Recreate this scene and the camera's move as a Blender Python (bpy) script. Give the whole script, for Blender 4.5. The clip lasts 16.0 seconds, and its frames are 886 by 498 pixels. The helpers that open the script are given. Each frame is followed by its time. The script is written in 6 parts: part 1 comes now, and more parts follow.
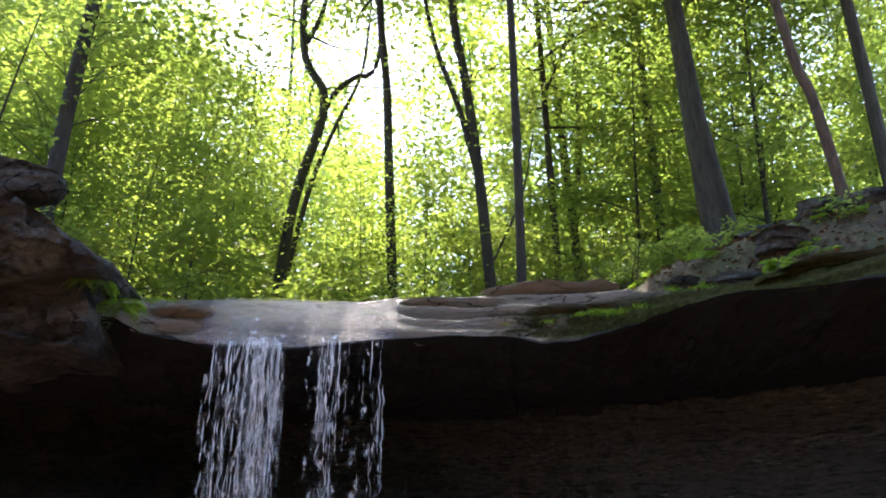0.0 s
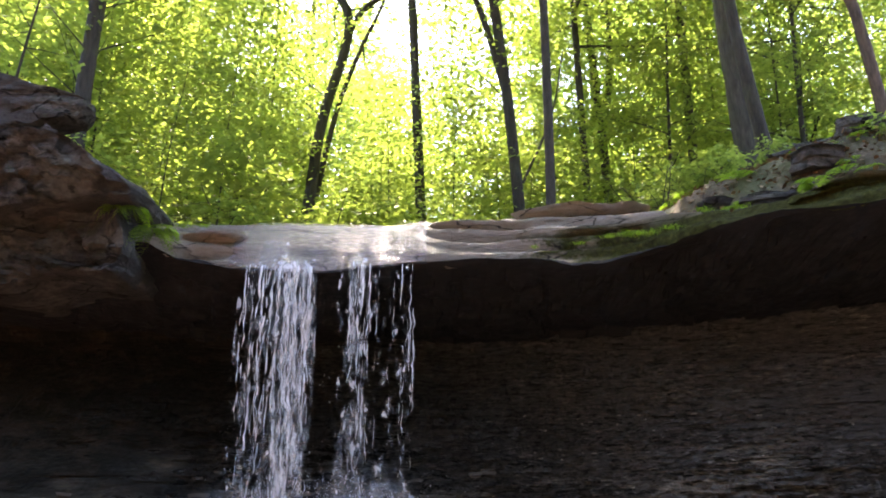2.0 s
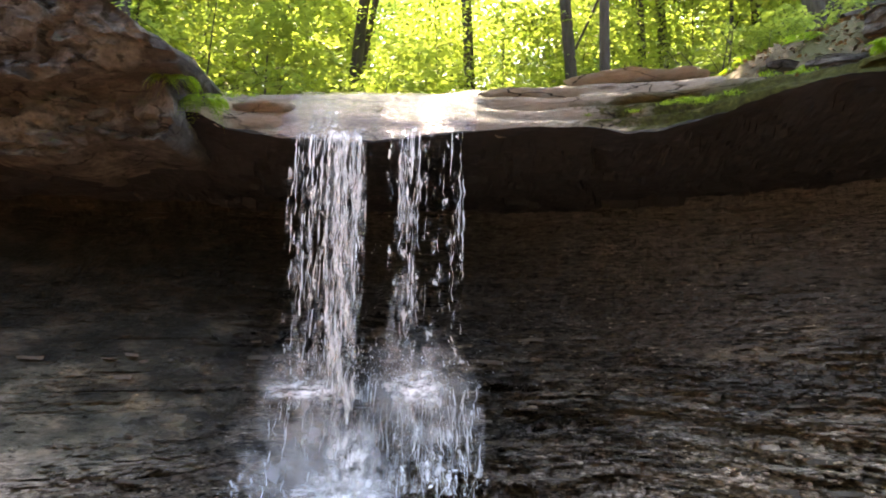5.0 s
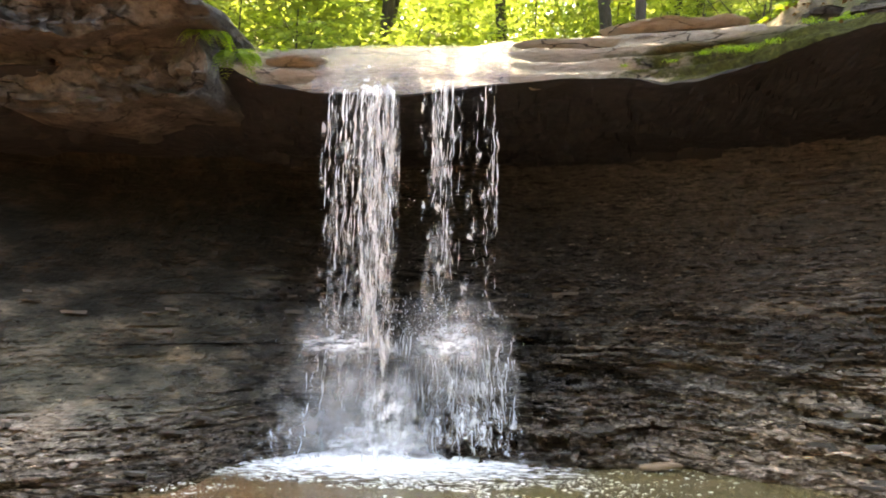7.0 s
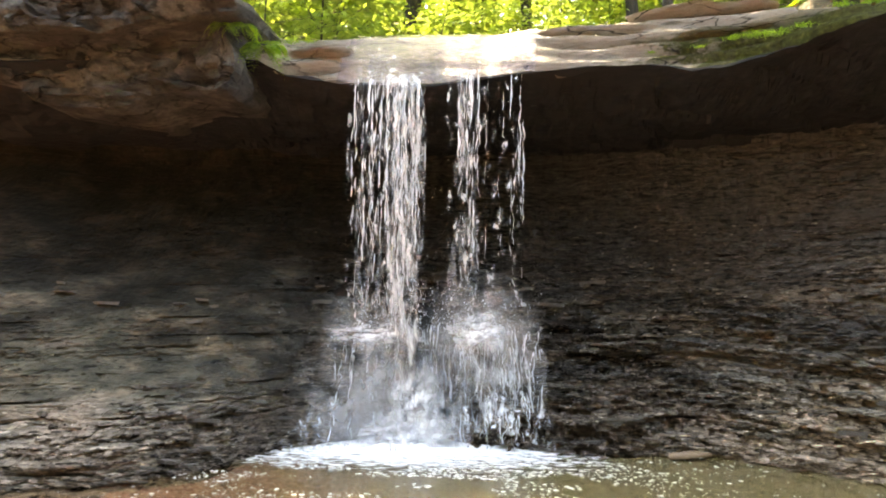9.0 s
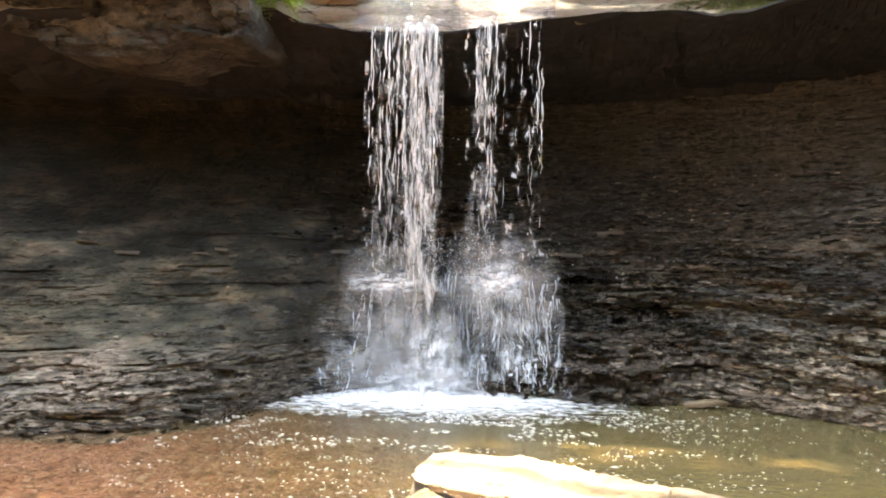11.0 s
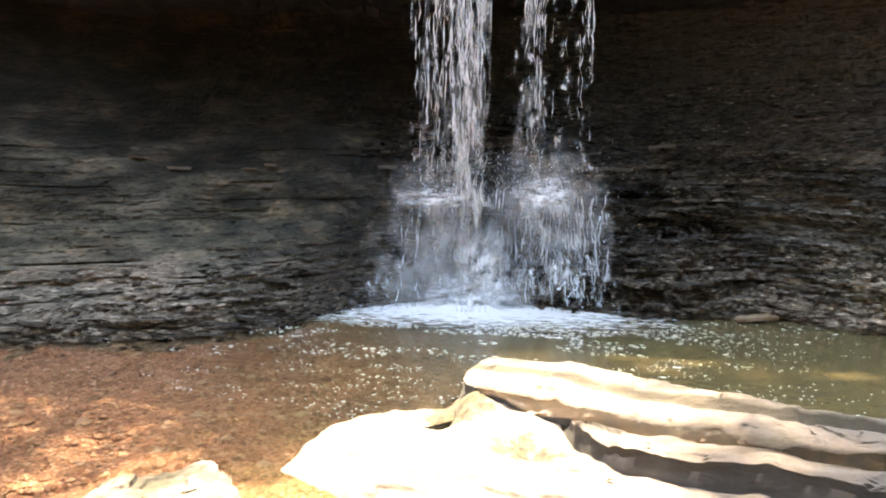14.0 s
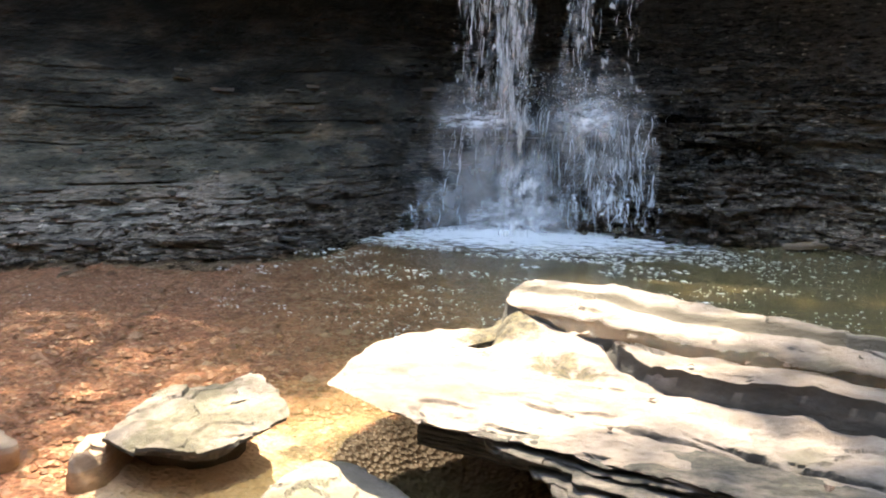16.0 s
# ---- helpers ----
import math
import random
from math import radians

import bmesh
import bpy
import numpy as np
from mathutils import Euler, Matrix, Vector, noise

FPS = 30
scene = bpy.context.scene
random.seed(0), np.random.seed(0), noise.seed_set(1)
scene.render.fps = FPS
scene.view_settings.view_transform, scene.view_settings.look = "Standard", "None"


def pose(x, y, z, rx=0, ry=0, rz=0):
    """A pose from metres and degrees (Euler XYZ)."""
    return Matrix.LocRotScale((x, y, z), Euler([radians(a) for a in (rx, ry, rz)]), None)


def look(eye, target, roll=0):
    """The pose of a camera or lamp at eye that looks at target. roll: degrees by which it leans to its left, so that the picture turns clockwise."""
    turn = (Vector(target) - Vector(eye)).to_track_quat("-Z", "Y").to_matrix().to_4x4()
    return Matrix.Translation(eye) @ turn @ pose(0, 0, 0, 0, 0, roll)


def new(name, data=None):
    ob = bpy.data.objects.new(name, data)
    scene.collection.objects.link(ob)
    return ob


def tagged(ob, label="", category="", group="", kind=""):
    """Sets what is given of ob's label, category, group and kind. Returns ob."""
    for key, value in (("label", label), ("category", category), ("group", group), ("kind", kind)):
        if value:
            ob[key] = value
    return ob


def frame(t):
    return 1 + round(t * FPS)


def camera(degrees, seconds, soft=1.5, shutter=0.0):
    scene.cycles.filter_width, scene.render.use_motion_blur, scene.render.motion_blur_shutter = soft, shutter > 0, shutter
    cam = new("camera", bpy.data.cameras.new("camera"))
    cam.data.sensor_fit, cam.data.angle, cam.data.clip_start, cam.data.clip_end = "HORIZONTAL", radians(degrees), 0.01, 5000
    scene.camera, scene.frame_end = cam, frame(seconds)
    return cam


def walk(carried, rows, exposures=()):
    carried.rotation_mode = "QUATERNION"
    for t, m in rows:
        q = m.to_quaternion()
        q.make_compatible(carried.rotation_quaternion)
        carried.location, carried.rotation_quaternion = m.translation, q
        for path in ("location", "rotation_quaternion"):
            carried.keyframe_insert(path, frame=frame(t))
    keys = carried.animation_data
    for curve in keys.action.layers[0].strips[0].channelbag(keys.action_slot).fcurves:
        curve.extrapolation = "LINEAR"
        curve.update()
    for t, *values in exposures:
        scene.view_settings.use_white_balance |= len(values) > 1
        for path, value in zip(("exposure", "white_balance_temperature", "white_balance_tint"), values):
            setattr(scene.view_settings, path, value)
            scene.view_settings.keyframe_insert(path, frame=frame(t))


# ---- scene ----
cam = camera(56.58, 16.0, soft=1.9)
PATH = [
    (0, 0.098, -0.052, 1.687, 111.70, 0.14, -0.58),
    (0.5, 0.096, -0.036, 1.683, 110.37, 0.14, -0.13),
    (1, 0.095, -0.026, 1.681, 109.07, 0.26, 0.43),
    (1.5, 0.085, -0.022, 1.673, 107.73, 0.09, 0.98),
    (2, 0.080, -0.020, 1.670, 106.50, 0.01, 1.41),
    (2.5, 0.081, -0.016, 1.664, 105.24, -0.16, 1.97),
    (3, 0.072, -0.010, 1.658, 103.74, -0.37, 2.46),
    (3.5, 0.063, 0.007, 1.656, 102.03, -0.56, 2.81),
    (4, 0.058, 0.014, 1.657, 100.39, -0.60, 3.33),
    (4.5, 0.040, 0.011, 1.658, 98.98, -0.59, 3.98),
    (5, 0.044, 0.023, 1.652, 97.59, -0.66, 4.61),
    (7.5, 0.004, 0.010, 1.649, 94.16, -0.47, 7.43),
    (8, 0.011, 0.001, 1.654, 94.05, -0.31, 8.10),
    (8.5, -0.003, 0.005, 1.655, 93.92, -0.23, 8.41),
    (9, -0.000, 0.000, 1.650, 93.65, -0.31, 8.59),
    (11.5, -0.017, 0.008, 1.556, 89.66, -0.34, 9.99),
    (12, -0.040, 0.012, 1.527, 88.86, -0.32, 10.24),
    (12.5, -0.027, 0.008, 1.541, 87.84, -0.41, 10.94),
    (13, -0.028, 0.001, 1.535, 86.96, -0.29, 11.76),
    (13.5, -0.028, 0.006, 1.526, 85.97, -0.18, 12.46),
    (14, -0.028, 0.011, 1.516, 85.01, -0.18, 12.98),
    (14.5, -0.033, 0.016, 1.502, 83.84, -0.12, 13.58),
    (15, -0.040, 0.016, 1.499, 82.46, -0.30, 14.21),
    (15.5, -0.042, 0.019, 1.489, 81.18, -0.33, 15.09),
    (16, -0.048, 0.015, 1.482, 79.89, -0.43, 15.84),
]
walk(cam, [(t, pose(x, y, z, rx, ry, rz)) for t, x, y, z, rx, ry, rz in PATH],
     exposures=[(0.0, 2.82, 6800, 17), (1.0, 3.2, 7100, 19), (2.5, 3.6, 7700, 20), (5.0, 4.12, 9000, 18), (7.5, 4.44, 10600, 14), (9.0, 4.5, 10700, 13), (12.5, 4.28, 10300, 14), (14.5, 3.76, 8200, 10), (16.0, 3.32, 7500, 9)])


# ---------------------------------------------------------------- light
SUN_AZ, SUN_EL = radians(-14), radians(62)     # seen from the pool: a little left of straight ahead
SUN_DIR = Vector((math.sin(SUN_AZ) * math.cos(SUN_EL), math.cos(SUN_AZ) * math.cos(SUN_EL), math.sin(SUN_EL)))
world = bpy.data.worlds.new("sky")
scene.world = world
world.use_nodes = True
wn = world.node_tree
sky = wn.nodes.new("ShaderNodeTexSky")
sky.sky_type, sky.sun_disc = "NISHITA", False
sky.sun_elevation, sky.sun_rotation = SUN_EL, SUN_AZ
sky.air_density, sky.dust_density, sky.ozone_density = 1.0, 1.0, 1.0
wn.links.new(sky.outputs[0], wn.nodes["Background"].inputs[0])
wn.nodes["Background"].inputs[1].default_value = 0.15
sun = new("sun", bpy.data.lights.new("sun", "SUN"))
sun.data.energy, sun.data.angle, sun.data.color = 3.8, radians(0.6), (1.0, 0.95, 0.86)
sun.matrix_world = look(SUN_DIR * 60, (0, 0, 0))


# ---------------------------------------------------------------- noise in arrays
def lattice(i, j, k, seed):
    h = (i * 374761393 + j * 668265263 + k * 2147483647 + seed * 974634777) & 0xFFFFFFFF
    h = ((h ^ (h >> 13)) * 1274126177) & 0xFFFFFFFF
    h = h ^ (h >> 16)
    return (h & 0xFFFFFF) / float(0xFFFFFF) * 2 - 1


def vnoise(x, y, z, seed=0):
    x, y, z = np.broadcast_arrays(np.asarray(x, float), np.asarray(y, float), np.asarray(z, float))
    i, j, k = (np.floor(a).astype(np.int64) for a in (x, y, z))
    u, v, w = x - i, y - j, z - k
    u, v, w = (a * a * (3 - 2 * a) for a in (u, v, w))
    out = 0
    for di in (0, 1):
        for dj in (0, 1):
            for dk in (0, 1):
                out = out + lattice(i + di, j + dj, k + dk, seed) * (u if di else 1 - u) * (v if dj else 1 - v) * (w if dk else 1 - w)
    return out


def fbm(x, y, z, octaves=4, seed=0):
    out, amp = 0, 1.0
    for o in range(octaves):
        out = out + amp * vnoise(x * 2 ** o + 17.3 * o, y * 2 ** o + 9.1 * o, z * 2 ** o, seed + o)
        amp *= 0.5
    return out


def ease(a, b, v):
    s = np.clip((v - a) / (b - a), 0, 1)
    return s * s * (3 - 2 * s)


# ---------------------------------------------------------------- materials
def material(name):
    m = bpy.data.materials.new(name)
    m.use_nodes = True
    return m, m.node_tree, m.node_tree.nodes["Principled BSDF"]


def node(nt, kind, **values):
    n = nt.nodes.new(kind)
    for key, value in values.items():
        n.inputs[key.replace("_", " ")].default_value = value
    return n


def coords(nt, scale=(1, 1, 1)):
    tc = nt.nodes.new("ShaderNodeTexCoord")
    mp = nt.nodes.new("ShaderNodeMapping")
    mp.inputs["Scale"].default_value = scale
    nt.links.new(tc.outputs["Object"], mp.inputs["Vector"])
    return mp.outputs["Vector"]


def noise_tex(nt, vec, scale, detail=6.0, rough=0.6):
    n = node(nt, "ShaderNodeTexNoise", Scale=scale, Detail=detail, Roughness=rough)
    nt.links.new(vec, n.inputs["Vector"])
    return n.outputs["Fac"]


def ramp(nt, fac, stops):
    r = nt.nodes.new("ShaderNodeValToRGB")
    el = r.color_ramp.elements
    while len(el) < len(stops):
        el.new(0.5)
    for e, (p, c) in zip(el, stops):
        e.position, e.color = p, (*c, 1.0)
    nt.links.new(fac, r.inputs["Fac"])
    return r.outputs["Color"]


def level(nt, fac, a, b, lo=0.0, hi=1.0):
    m = nt.nodes.new("ShaderNodeMapRange")
    for k, v in zip(("From Min", "From Max", "To Min", "To Max"), (a, b, lo, hi)):
        m.inputs[k].default_value = v
    nt.links.new(fac, m.inputs["Value"])
    return m.outputs["Result"]


def mix(nt, fac, a, b, mode="MIX"):
    m = nt.nodes.new("ShaderNodeMix")
    m.data_type, m.blend_type = "RGBA", mode
    ins = [m.inputs[0], m.inputs[6], m.inputs[7]]
    for sock, v in zip(ins, (fac, a, b)):
        if isinstance(v, (int, float)):
            sock.default_value = v
        elif isinstance(v, tuple):
            sock.default_value = (*v, 1.0)
        else:
            nt.links.new(v, sock)
    return m.outputs[2]


def bump(nt, bsdf, fac, strength, distance=0.02):
    b = node(nt, "ShaderNodeBump", Strength=strength, Distance=distance)
    nt.links.new(fac, b.inputs["Height"])
    nt.links.new(b.outputs["Normal"], bsdf.inputs["Normal"])


def rock_material(name, dark, mid, light, rough=0.75, scale=1.0, strata=1.0, moss=0.0):
    m, nt, p = material(name)
    v = coords(nt)
    vs = coords(nt, (1, 1, 5))
    big = noise_tex(nt, v, 0.7 * scale, 5)
    fine = noise_tex(nt, vs, 6 * scale, 8, 0.7)
    col = ramp(nt, fine, [(0.25, dark), (0.5, mid), (0.75, light)])
    col = mix(nt, level(nt, big, 0.35, 0.65, 0.0, 0.7), col, mid)
    speck = noise_tex(nt, v, 40 * scale, 3)
    col = mix(nt, level(nt, speck, 0.55, 0.75, 0, 0.5), col, dark)
    if moss:
        geo = nt.nodes.new("ShaderNodeNewGeometry")
        sep = nt.nodes.new("ShaderNodeSeparateXYZ")
        nt.links.new(geo.outputs["Normal"], sep.inputs[0])
        up = level(nt, sep.outputs["Z"], 0.1, 0.8)
        mn = level(nt, noise_tex(nt, v, 1.6, 6), 0.5, 0.6, 0, moss)
        mul = nt.nodes.new("ShaderNodeMath")
        mul.operation = "MULTIPLY"
        nt.links.new(up, mul.inputs[0])
        nt.links.new(mn, mul.inputs[1])
        col = mix(nt, mul.outputs[0], col, (0.06, 0.09, 0.015))
        if name == "sandstone":
            sx = nt.nodes.new("ShaderNodeSeparateXYZ")
            nt.links.new(v, sx.inputs[0])
            far = nt.nodes.new("ShaderNodeMath")
            far.operation = "ADD"
            nt.links.new(sx.outputs["X"], far.inputs[0])
            nt.links.new(level(nt, noise_tex(nt, v, 2.2, 6), 0.3, 0.7, -1.3, 1.3), far.inputs[1])
            low = nt.nodes.new("ShaderNodeMath")
            low.operation = "MULTIPLY"
            nt.links.new(level(nt, far.outputs[0], 0.9, 1.7, 0.0, 0.85), low.inputs[0])
            nt.links.new(level(nt, sx.outputs["Z"], 4.75, 4.5), low.inputs[1])
            col = mix(nt, low.outputs[0], col, ramp(nt, noise_tex(nt, v, 9, 7, 0.7), [(0.35, (0.03, 0.034, 0.012)), (0.65, (0.10, 0.12, 0.03))]))
    nt.links.new(col, p.inputs["Base Color"])
    p.inputs["Roughness"].default_value = rough
    bump(nt, p, noise_tex(nt, vs, 14 * scale, 10, 0.7), 0.7 * strata, 0.03)
    return m, nt, p


def cracked(nt, col, stretch, scale):
    """Thin dark joints that wander and fade out."""
    v = coords(nt, stretch)
    off = nt.nodes.new("ShaderNodeVectorMath")
    off.operation = "MULTIPLY_ADD"
    n = node(nt, "ShaderNodeTexNoise", Scale=2.5, Detail=6.0)
    nt.links.new(v, n.inputs["Vector"])
    nt.links.new(n.outputs["Color"], off.inputs[0])
    off.inputs[1].default_value = (0.6, 0.6, 0.6)
    nt.links.new(v, off.inputs[2])
    vo = node(nt, "ShaderNodeTexVoronoi", Scale=scale)
    vo.feature = "DISTANCE_TO_EDGE"
    nt.links.new(off.outputs[0], vo.inputs["Vector"])
    k = nt.nodes.new("ShaderNodeMath")
    k.operation = "MULTIPLY"
    nt.links.new(level(nt, vo.outputs["Distance"], 0.008, 0.03, 0.95, 0.0), k.inputs[0])
    nt.links.new(level(nt, noise_tex(nt, v, 1.3, 5), 0.4, 0.55), k.inputs[1])
    return mix(nt, k.outputs[0], col, (0.012, 0.010, 0.009))


def maths(nt, op, a, b):
    m = nt.nodes.new("ShaderNodeMath")
    m.operation = op
    for sock, v in zip(m.inputs, (a, b)):
        if isinstance(v, (int, float)):
            sock.default_value = v
        else:
            nt.links.new(v, sock)
    return m.outputs[0]


def oval(nt, v, centre, reach):
    """1 on the rim of an upright oval in x and z."""
    o = nt.nodes.new("ShaderNodeVectorMath")
    o.operation = "MULTIPLY_ADD"
    nt.links.new(v, o.inputs[0])
    o.inputs[1].default_value = (1 / reach[0], 0, 1 / reach[1])
    o.inputs[2].default_value = (-centre[0] / reach[0], 0, -centre[1] / reach[1])
    ln = nt.nodes.new("ShaderNodeVectorMath")
    ln.operation = "LENGTH"
    nt.links.new(o.outputs[0], ln.inputs[0])
    return ln.outputs["Value"]


def shale_material(name="shale", flakes=False):
    m, nt, p = rock_material(name, (0.022, 0.020, 0.018), (0.085, 0.079, 0.070), (0.20, 0.182, 0.155), 0.6)
    col = p.inputs["Base Color"].links[0].from_socket
    v = coords(nt)
    sz = nt.nodes.new("ShaderNodeSeparateXYZ")
    nt.links.new(v, sz.inputs[0])
    rust = level(nt, noise_tex(nt, coords(nt, (1, 1, 0.4)), 0.9, 5), 0.57, 0.68, 0, 0.3)
    col = mix(nt, rust, col, (0.13, 0.10, 0.08))
    # massive grey-green mudstone, smoother than the thin beds beside it
    massive = maths(nt, "MULTIPLY", level(nt, sz.outputs["X"], -2.9, -3.6), level(nt, sz.outputs["Z"], 0.35, 0.75))
    blot = ramp(nt, noise_tex(nt, coords(nt, (1, 1, 1.6)), 2.1, 8, 0.65), [(0.38, (0.026, 0.027, 0.020)), (0.52, (0.055, 0.052, 0.039)), (0.66, (0.135, 0.105, 0.072))])
    col = mix(nt, level(nt, massive, 0, 1, 0.12, 0.85), col, blot)
    # lower beds are tan siltstone; the paling also carries the brighter light low down
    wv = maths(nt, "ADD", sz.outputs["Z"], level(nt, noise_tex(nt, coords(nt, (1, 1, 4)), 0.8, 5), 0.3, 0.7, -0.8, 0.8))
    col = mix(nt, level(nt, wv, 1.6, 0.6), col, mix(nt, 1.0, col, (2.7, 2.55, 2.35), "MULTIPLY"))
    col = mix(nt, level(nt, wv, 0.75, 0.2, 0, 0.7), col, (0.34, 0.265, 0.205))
    # darkens upwards, most at the left: overhang shade put into the colour
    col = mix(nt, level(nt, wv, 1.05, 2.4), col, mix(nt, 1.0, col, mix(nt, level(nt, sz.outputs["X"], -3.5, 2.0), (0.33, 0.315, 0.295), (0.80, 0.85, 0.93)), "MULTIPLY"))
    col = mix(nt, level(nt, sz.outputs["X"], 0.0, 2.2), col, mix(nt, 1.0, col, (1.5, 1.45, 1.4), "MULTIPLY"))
    # splintered bands alternate with plainer mudstone, more of it higher up
    plain = maths(nt, "MAXIMUM", massive, level(nt, maths(nt, "ADD", level(nt, sz.outputs["Z"], 0.6, 2.4, -0.12, 0.10), noise_tex(nt, coords(nt, (0.8, 0.8, 2.2)), 1.3, 5, 0.6)), 0.42, 0.60))
    # thin beds: tone from layer to layer, and dark partings that come and go
    beds = noise_tex(nt, coords(nt, (4.5, 4.5, 26)), 1.0, 9, 0.74)
    col = mix(nt, level(nt, plain, 0, 1, 1.0, 0.45), col, mix(nt, 1.0, col, ramp(nt, beds, [(0.30, (0.30, 0.29, 0.28)), (0.46, (0.85, 0.85, 0.85)), (0.56, (1.1, 1.1, 1.1)), (0.72, (1.9, 1.85, 1.75))]), "MULTIPLY"))
    parting = level(nt, noise_tex(nt, coords(nt, (6, 6, 30)), 1.0, 3, 0.5), 0.36, 0.40, 1.0, 0.0)
    col = mix(nt, maths(nt, "MULTIPLY", parting, level(nt, plain, 0, 1, 0.85, 0.6)), col, (0.010, 0.009, 0.009))
    # splintered chips, each with a tone of its own
    chip = node(nt, "ShaderNodeTexVoronoi", Scale=1.0)
    nt.links.new(coords(nt, (15, 15, 62)), chip.inputs["Vector"])
    tone = nt.nodes.new("ShaderNodeSeparateColor")
    nt.links.new(chip.outputs["Color"], tone.inputs[0])
    col = mix(nt, level(nt, plain, 0, 1, 0.9, 0.2), col, mix(nt, 1.0, col, ramp(nt, tone.outputs[0], [(0.0, (0.45, 0.45, 0.45)), (0.5, (0.95, 0.95, 0.95)), (0.93, (1.45, 1.45, 1.45)), (1.0, (2.6, 2.6, 2.55))]), "MULTIPLY"))
    if flakes:
        geo = nt.nodes.new("ShaderNodeNewGeometry")
        col = mix(nt, 1.0, col, ramp(nt, geo.outputs["Random Per Island"], [(0.0, (0.35, 0.34, 0.33)), (0.6, (1.0, 1.0, 1.0)), (0.93, (1.3, 1.3, 1.3)), (1.0, (3.6, 3.6, 3.5))]), "MULTIPLY")
    # wet arch where the fall keeps the rock soaked, and a damp foot beside it
    arch = maths(nt, "MINIMUM", oval(nt, v, (-1.76, 0.55), (2.1, 1.72)), oval(nt, v, (0.1, 0.6), (1.7, 0.5)))
    feather = level(nt, noise_tex(nt, coords(nt, (2.2, 2.2, 9)), 1.0, 8, 0.68), 0.3, 0.7, -0.42, 0.42)
    wet = level(nt, maths(nt, "ADD", arch, feather), 0.92, 1.16, 1.0, 0.0)
    col = mix(nt, wet, col, mix(nt, 1.0, col, (0.56, 0.545, 0.54), "MULTIPLY"))
    nt.links.new(col, p.inputs["Base Color"])
    nt.links.new(level(nt, wet, 0, 1, 0.75, 0.24), p.inputs["Roughness"])
    nt.links.new(level(nt, wet, 0, 1, 0.12, 0.5), p.inputs["Specular IOR Level"])
    bump(nt, p, maths(nt, "ADD", noise_tex(nt, coords(nt, (9, 9, 40)), 1.0, 9, 0.75), level(nt, tone.outputs[1], 0, 1, 0, 0.6)), 1.0, 0.05)
    return m


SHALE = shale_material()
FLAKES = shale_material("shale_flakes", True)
SANDSTONE, _nt, _p = rock_material("sandstone", (0.16, 0.13, 0.10), (0.40, 0.335, 0.265), (0.54, 0.47, 0.385), 0.5, moss=0.35)
_c = _p.inputs["Base Color"].links[0].from_socket
_c = mix(_nt, level(_nt, noise_tex(_nt, coords(_nt, (0.7, 1.2, 3.5)), 3.0, 10, 0.7), 0.56, 0.63, 0, 0.55), _c, (0.07, 0.058, 0.044))
_c = mix(_nt, level(_nt, noise_tex(_nt, coords(_nt), 1.7, 8, 0.6), 0.5, 0.62, 0, 0.5), _c, (0.36, 0.30, 0.22))
_c = cracked(_nt, _c, (0.5, 0.9, 2.5), 1.6)
_nt.links.new(_c, _p.inputs["Base Color"])
bump(_nt, _p, noise_tex(_nt, coords(_nt, (1, 1.8, 6)), 7, 14, 0.78), 1.0, 0.10)
_x = _nt.nodes.new("ShaderNodeSeparateXYZ")
_nt.links.new(coords(_nt), _x.inputs[0])
_far = maths(_nt, "ADD", _x.outputs["X"], level(_nt, noise_tex(_nt, coords(_nt, (1, 1, 2)), 2.4, 8, 0.68), 0.3, 0.7, -1.2, 1.2))
_mossy = maths(_nt, "MULTIPLY", level(_nt, _far, 0.9, 1.4), level(_nt, _x.outputs["Z"], 4.85, 4.55))
_c = mix(_nt, level(_nt, _mossy, 0, 1, 0, 0.92), _c, ramp(_nt, noise_tex(_nt, coords(_nt), 13, 8, 0.7), [(0.35, (0.022, 0.024, 0.009)), (0.55, (0.06, 0.066, 0.018)), (0.7, (0.13, 0.135, 0.035))]))
_nt.links.new(_c, _p.inputs["Base Color"])
_v = coords(_nt)
_d = _nt.nodes.new("ShaderNodeVectorMath")
_d.operation = "DISTANCE"
_nt.links.new(_v, _d.inputs[0])
_d.inputs[1].default_value = (-0.8, 9.8, 4.6)
_a = _nt.nodes.new("ShaderNodeMath")
_a.operation = "ADD"
_nt.links.new(_d.outputs["Value"], _a.inputs[0])
_nt.links.new(level(_nt, noise_tex(_nt, _v, 2.5, 5), 0.3, 0.7, -0.5, 0.5), _a.inputs[1])
_nt.links.new(level(_nt, _a.outputs[0], 1.4, 1.9, 0.4, 0.85), _p.inputs["Roughness"])
_nt.links.new(level(_nt, _a.outputs[0], 1.4, 1.9, 0.4, 0.28), _p.inputs["Specular IOR Level"])
_nt.links.new(maths(_nt, "MULTIPLY", _p.inputs["Specular IOR Level"].links[0].from_socket, level(_nt, _mossy, 0, 1, 1.0, 0.15)), _p.inputs["Specular IOR Level"])
BOULDER, _nt, _p = rock_material("boulder_rock", (0.026, 0.024, 0.023), (0.066, 0.062, 0.058), (0.12, 0.112, 0.103), 0.85, moss=0.5)
_c = _p.inputs["Base Color"].links[0].from_socket
_c = mix(_nt, level(_nt, noise_tex(_nt, coords(_nt, (0.8, 1, 1.5)), 1.5, 8, 0.65), 0.49, 0.55, 0, 0.9), _c, ramp(_nt, noise_tex(_nt, coords(_nt), 11, 7, 0.7), [(0.3, (0.062, 0.060, 0.054)), (0.7, (0.18, 0.172, 0.15))]))
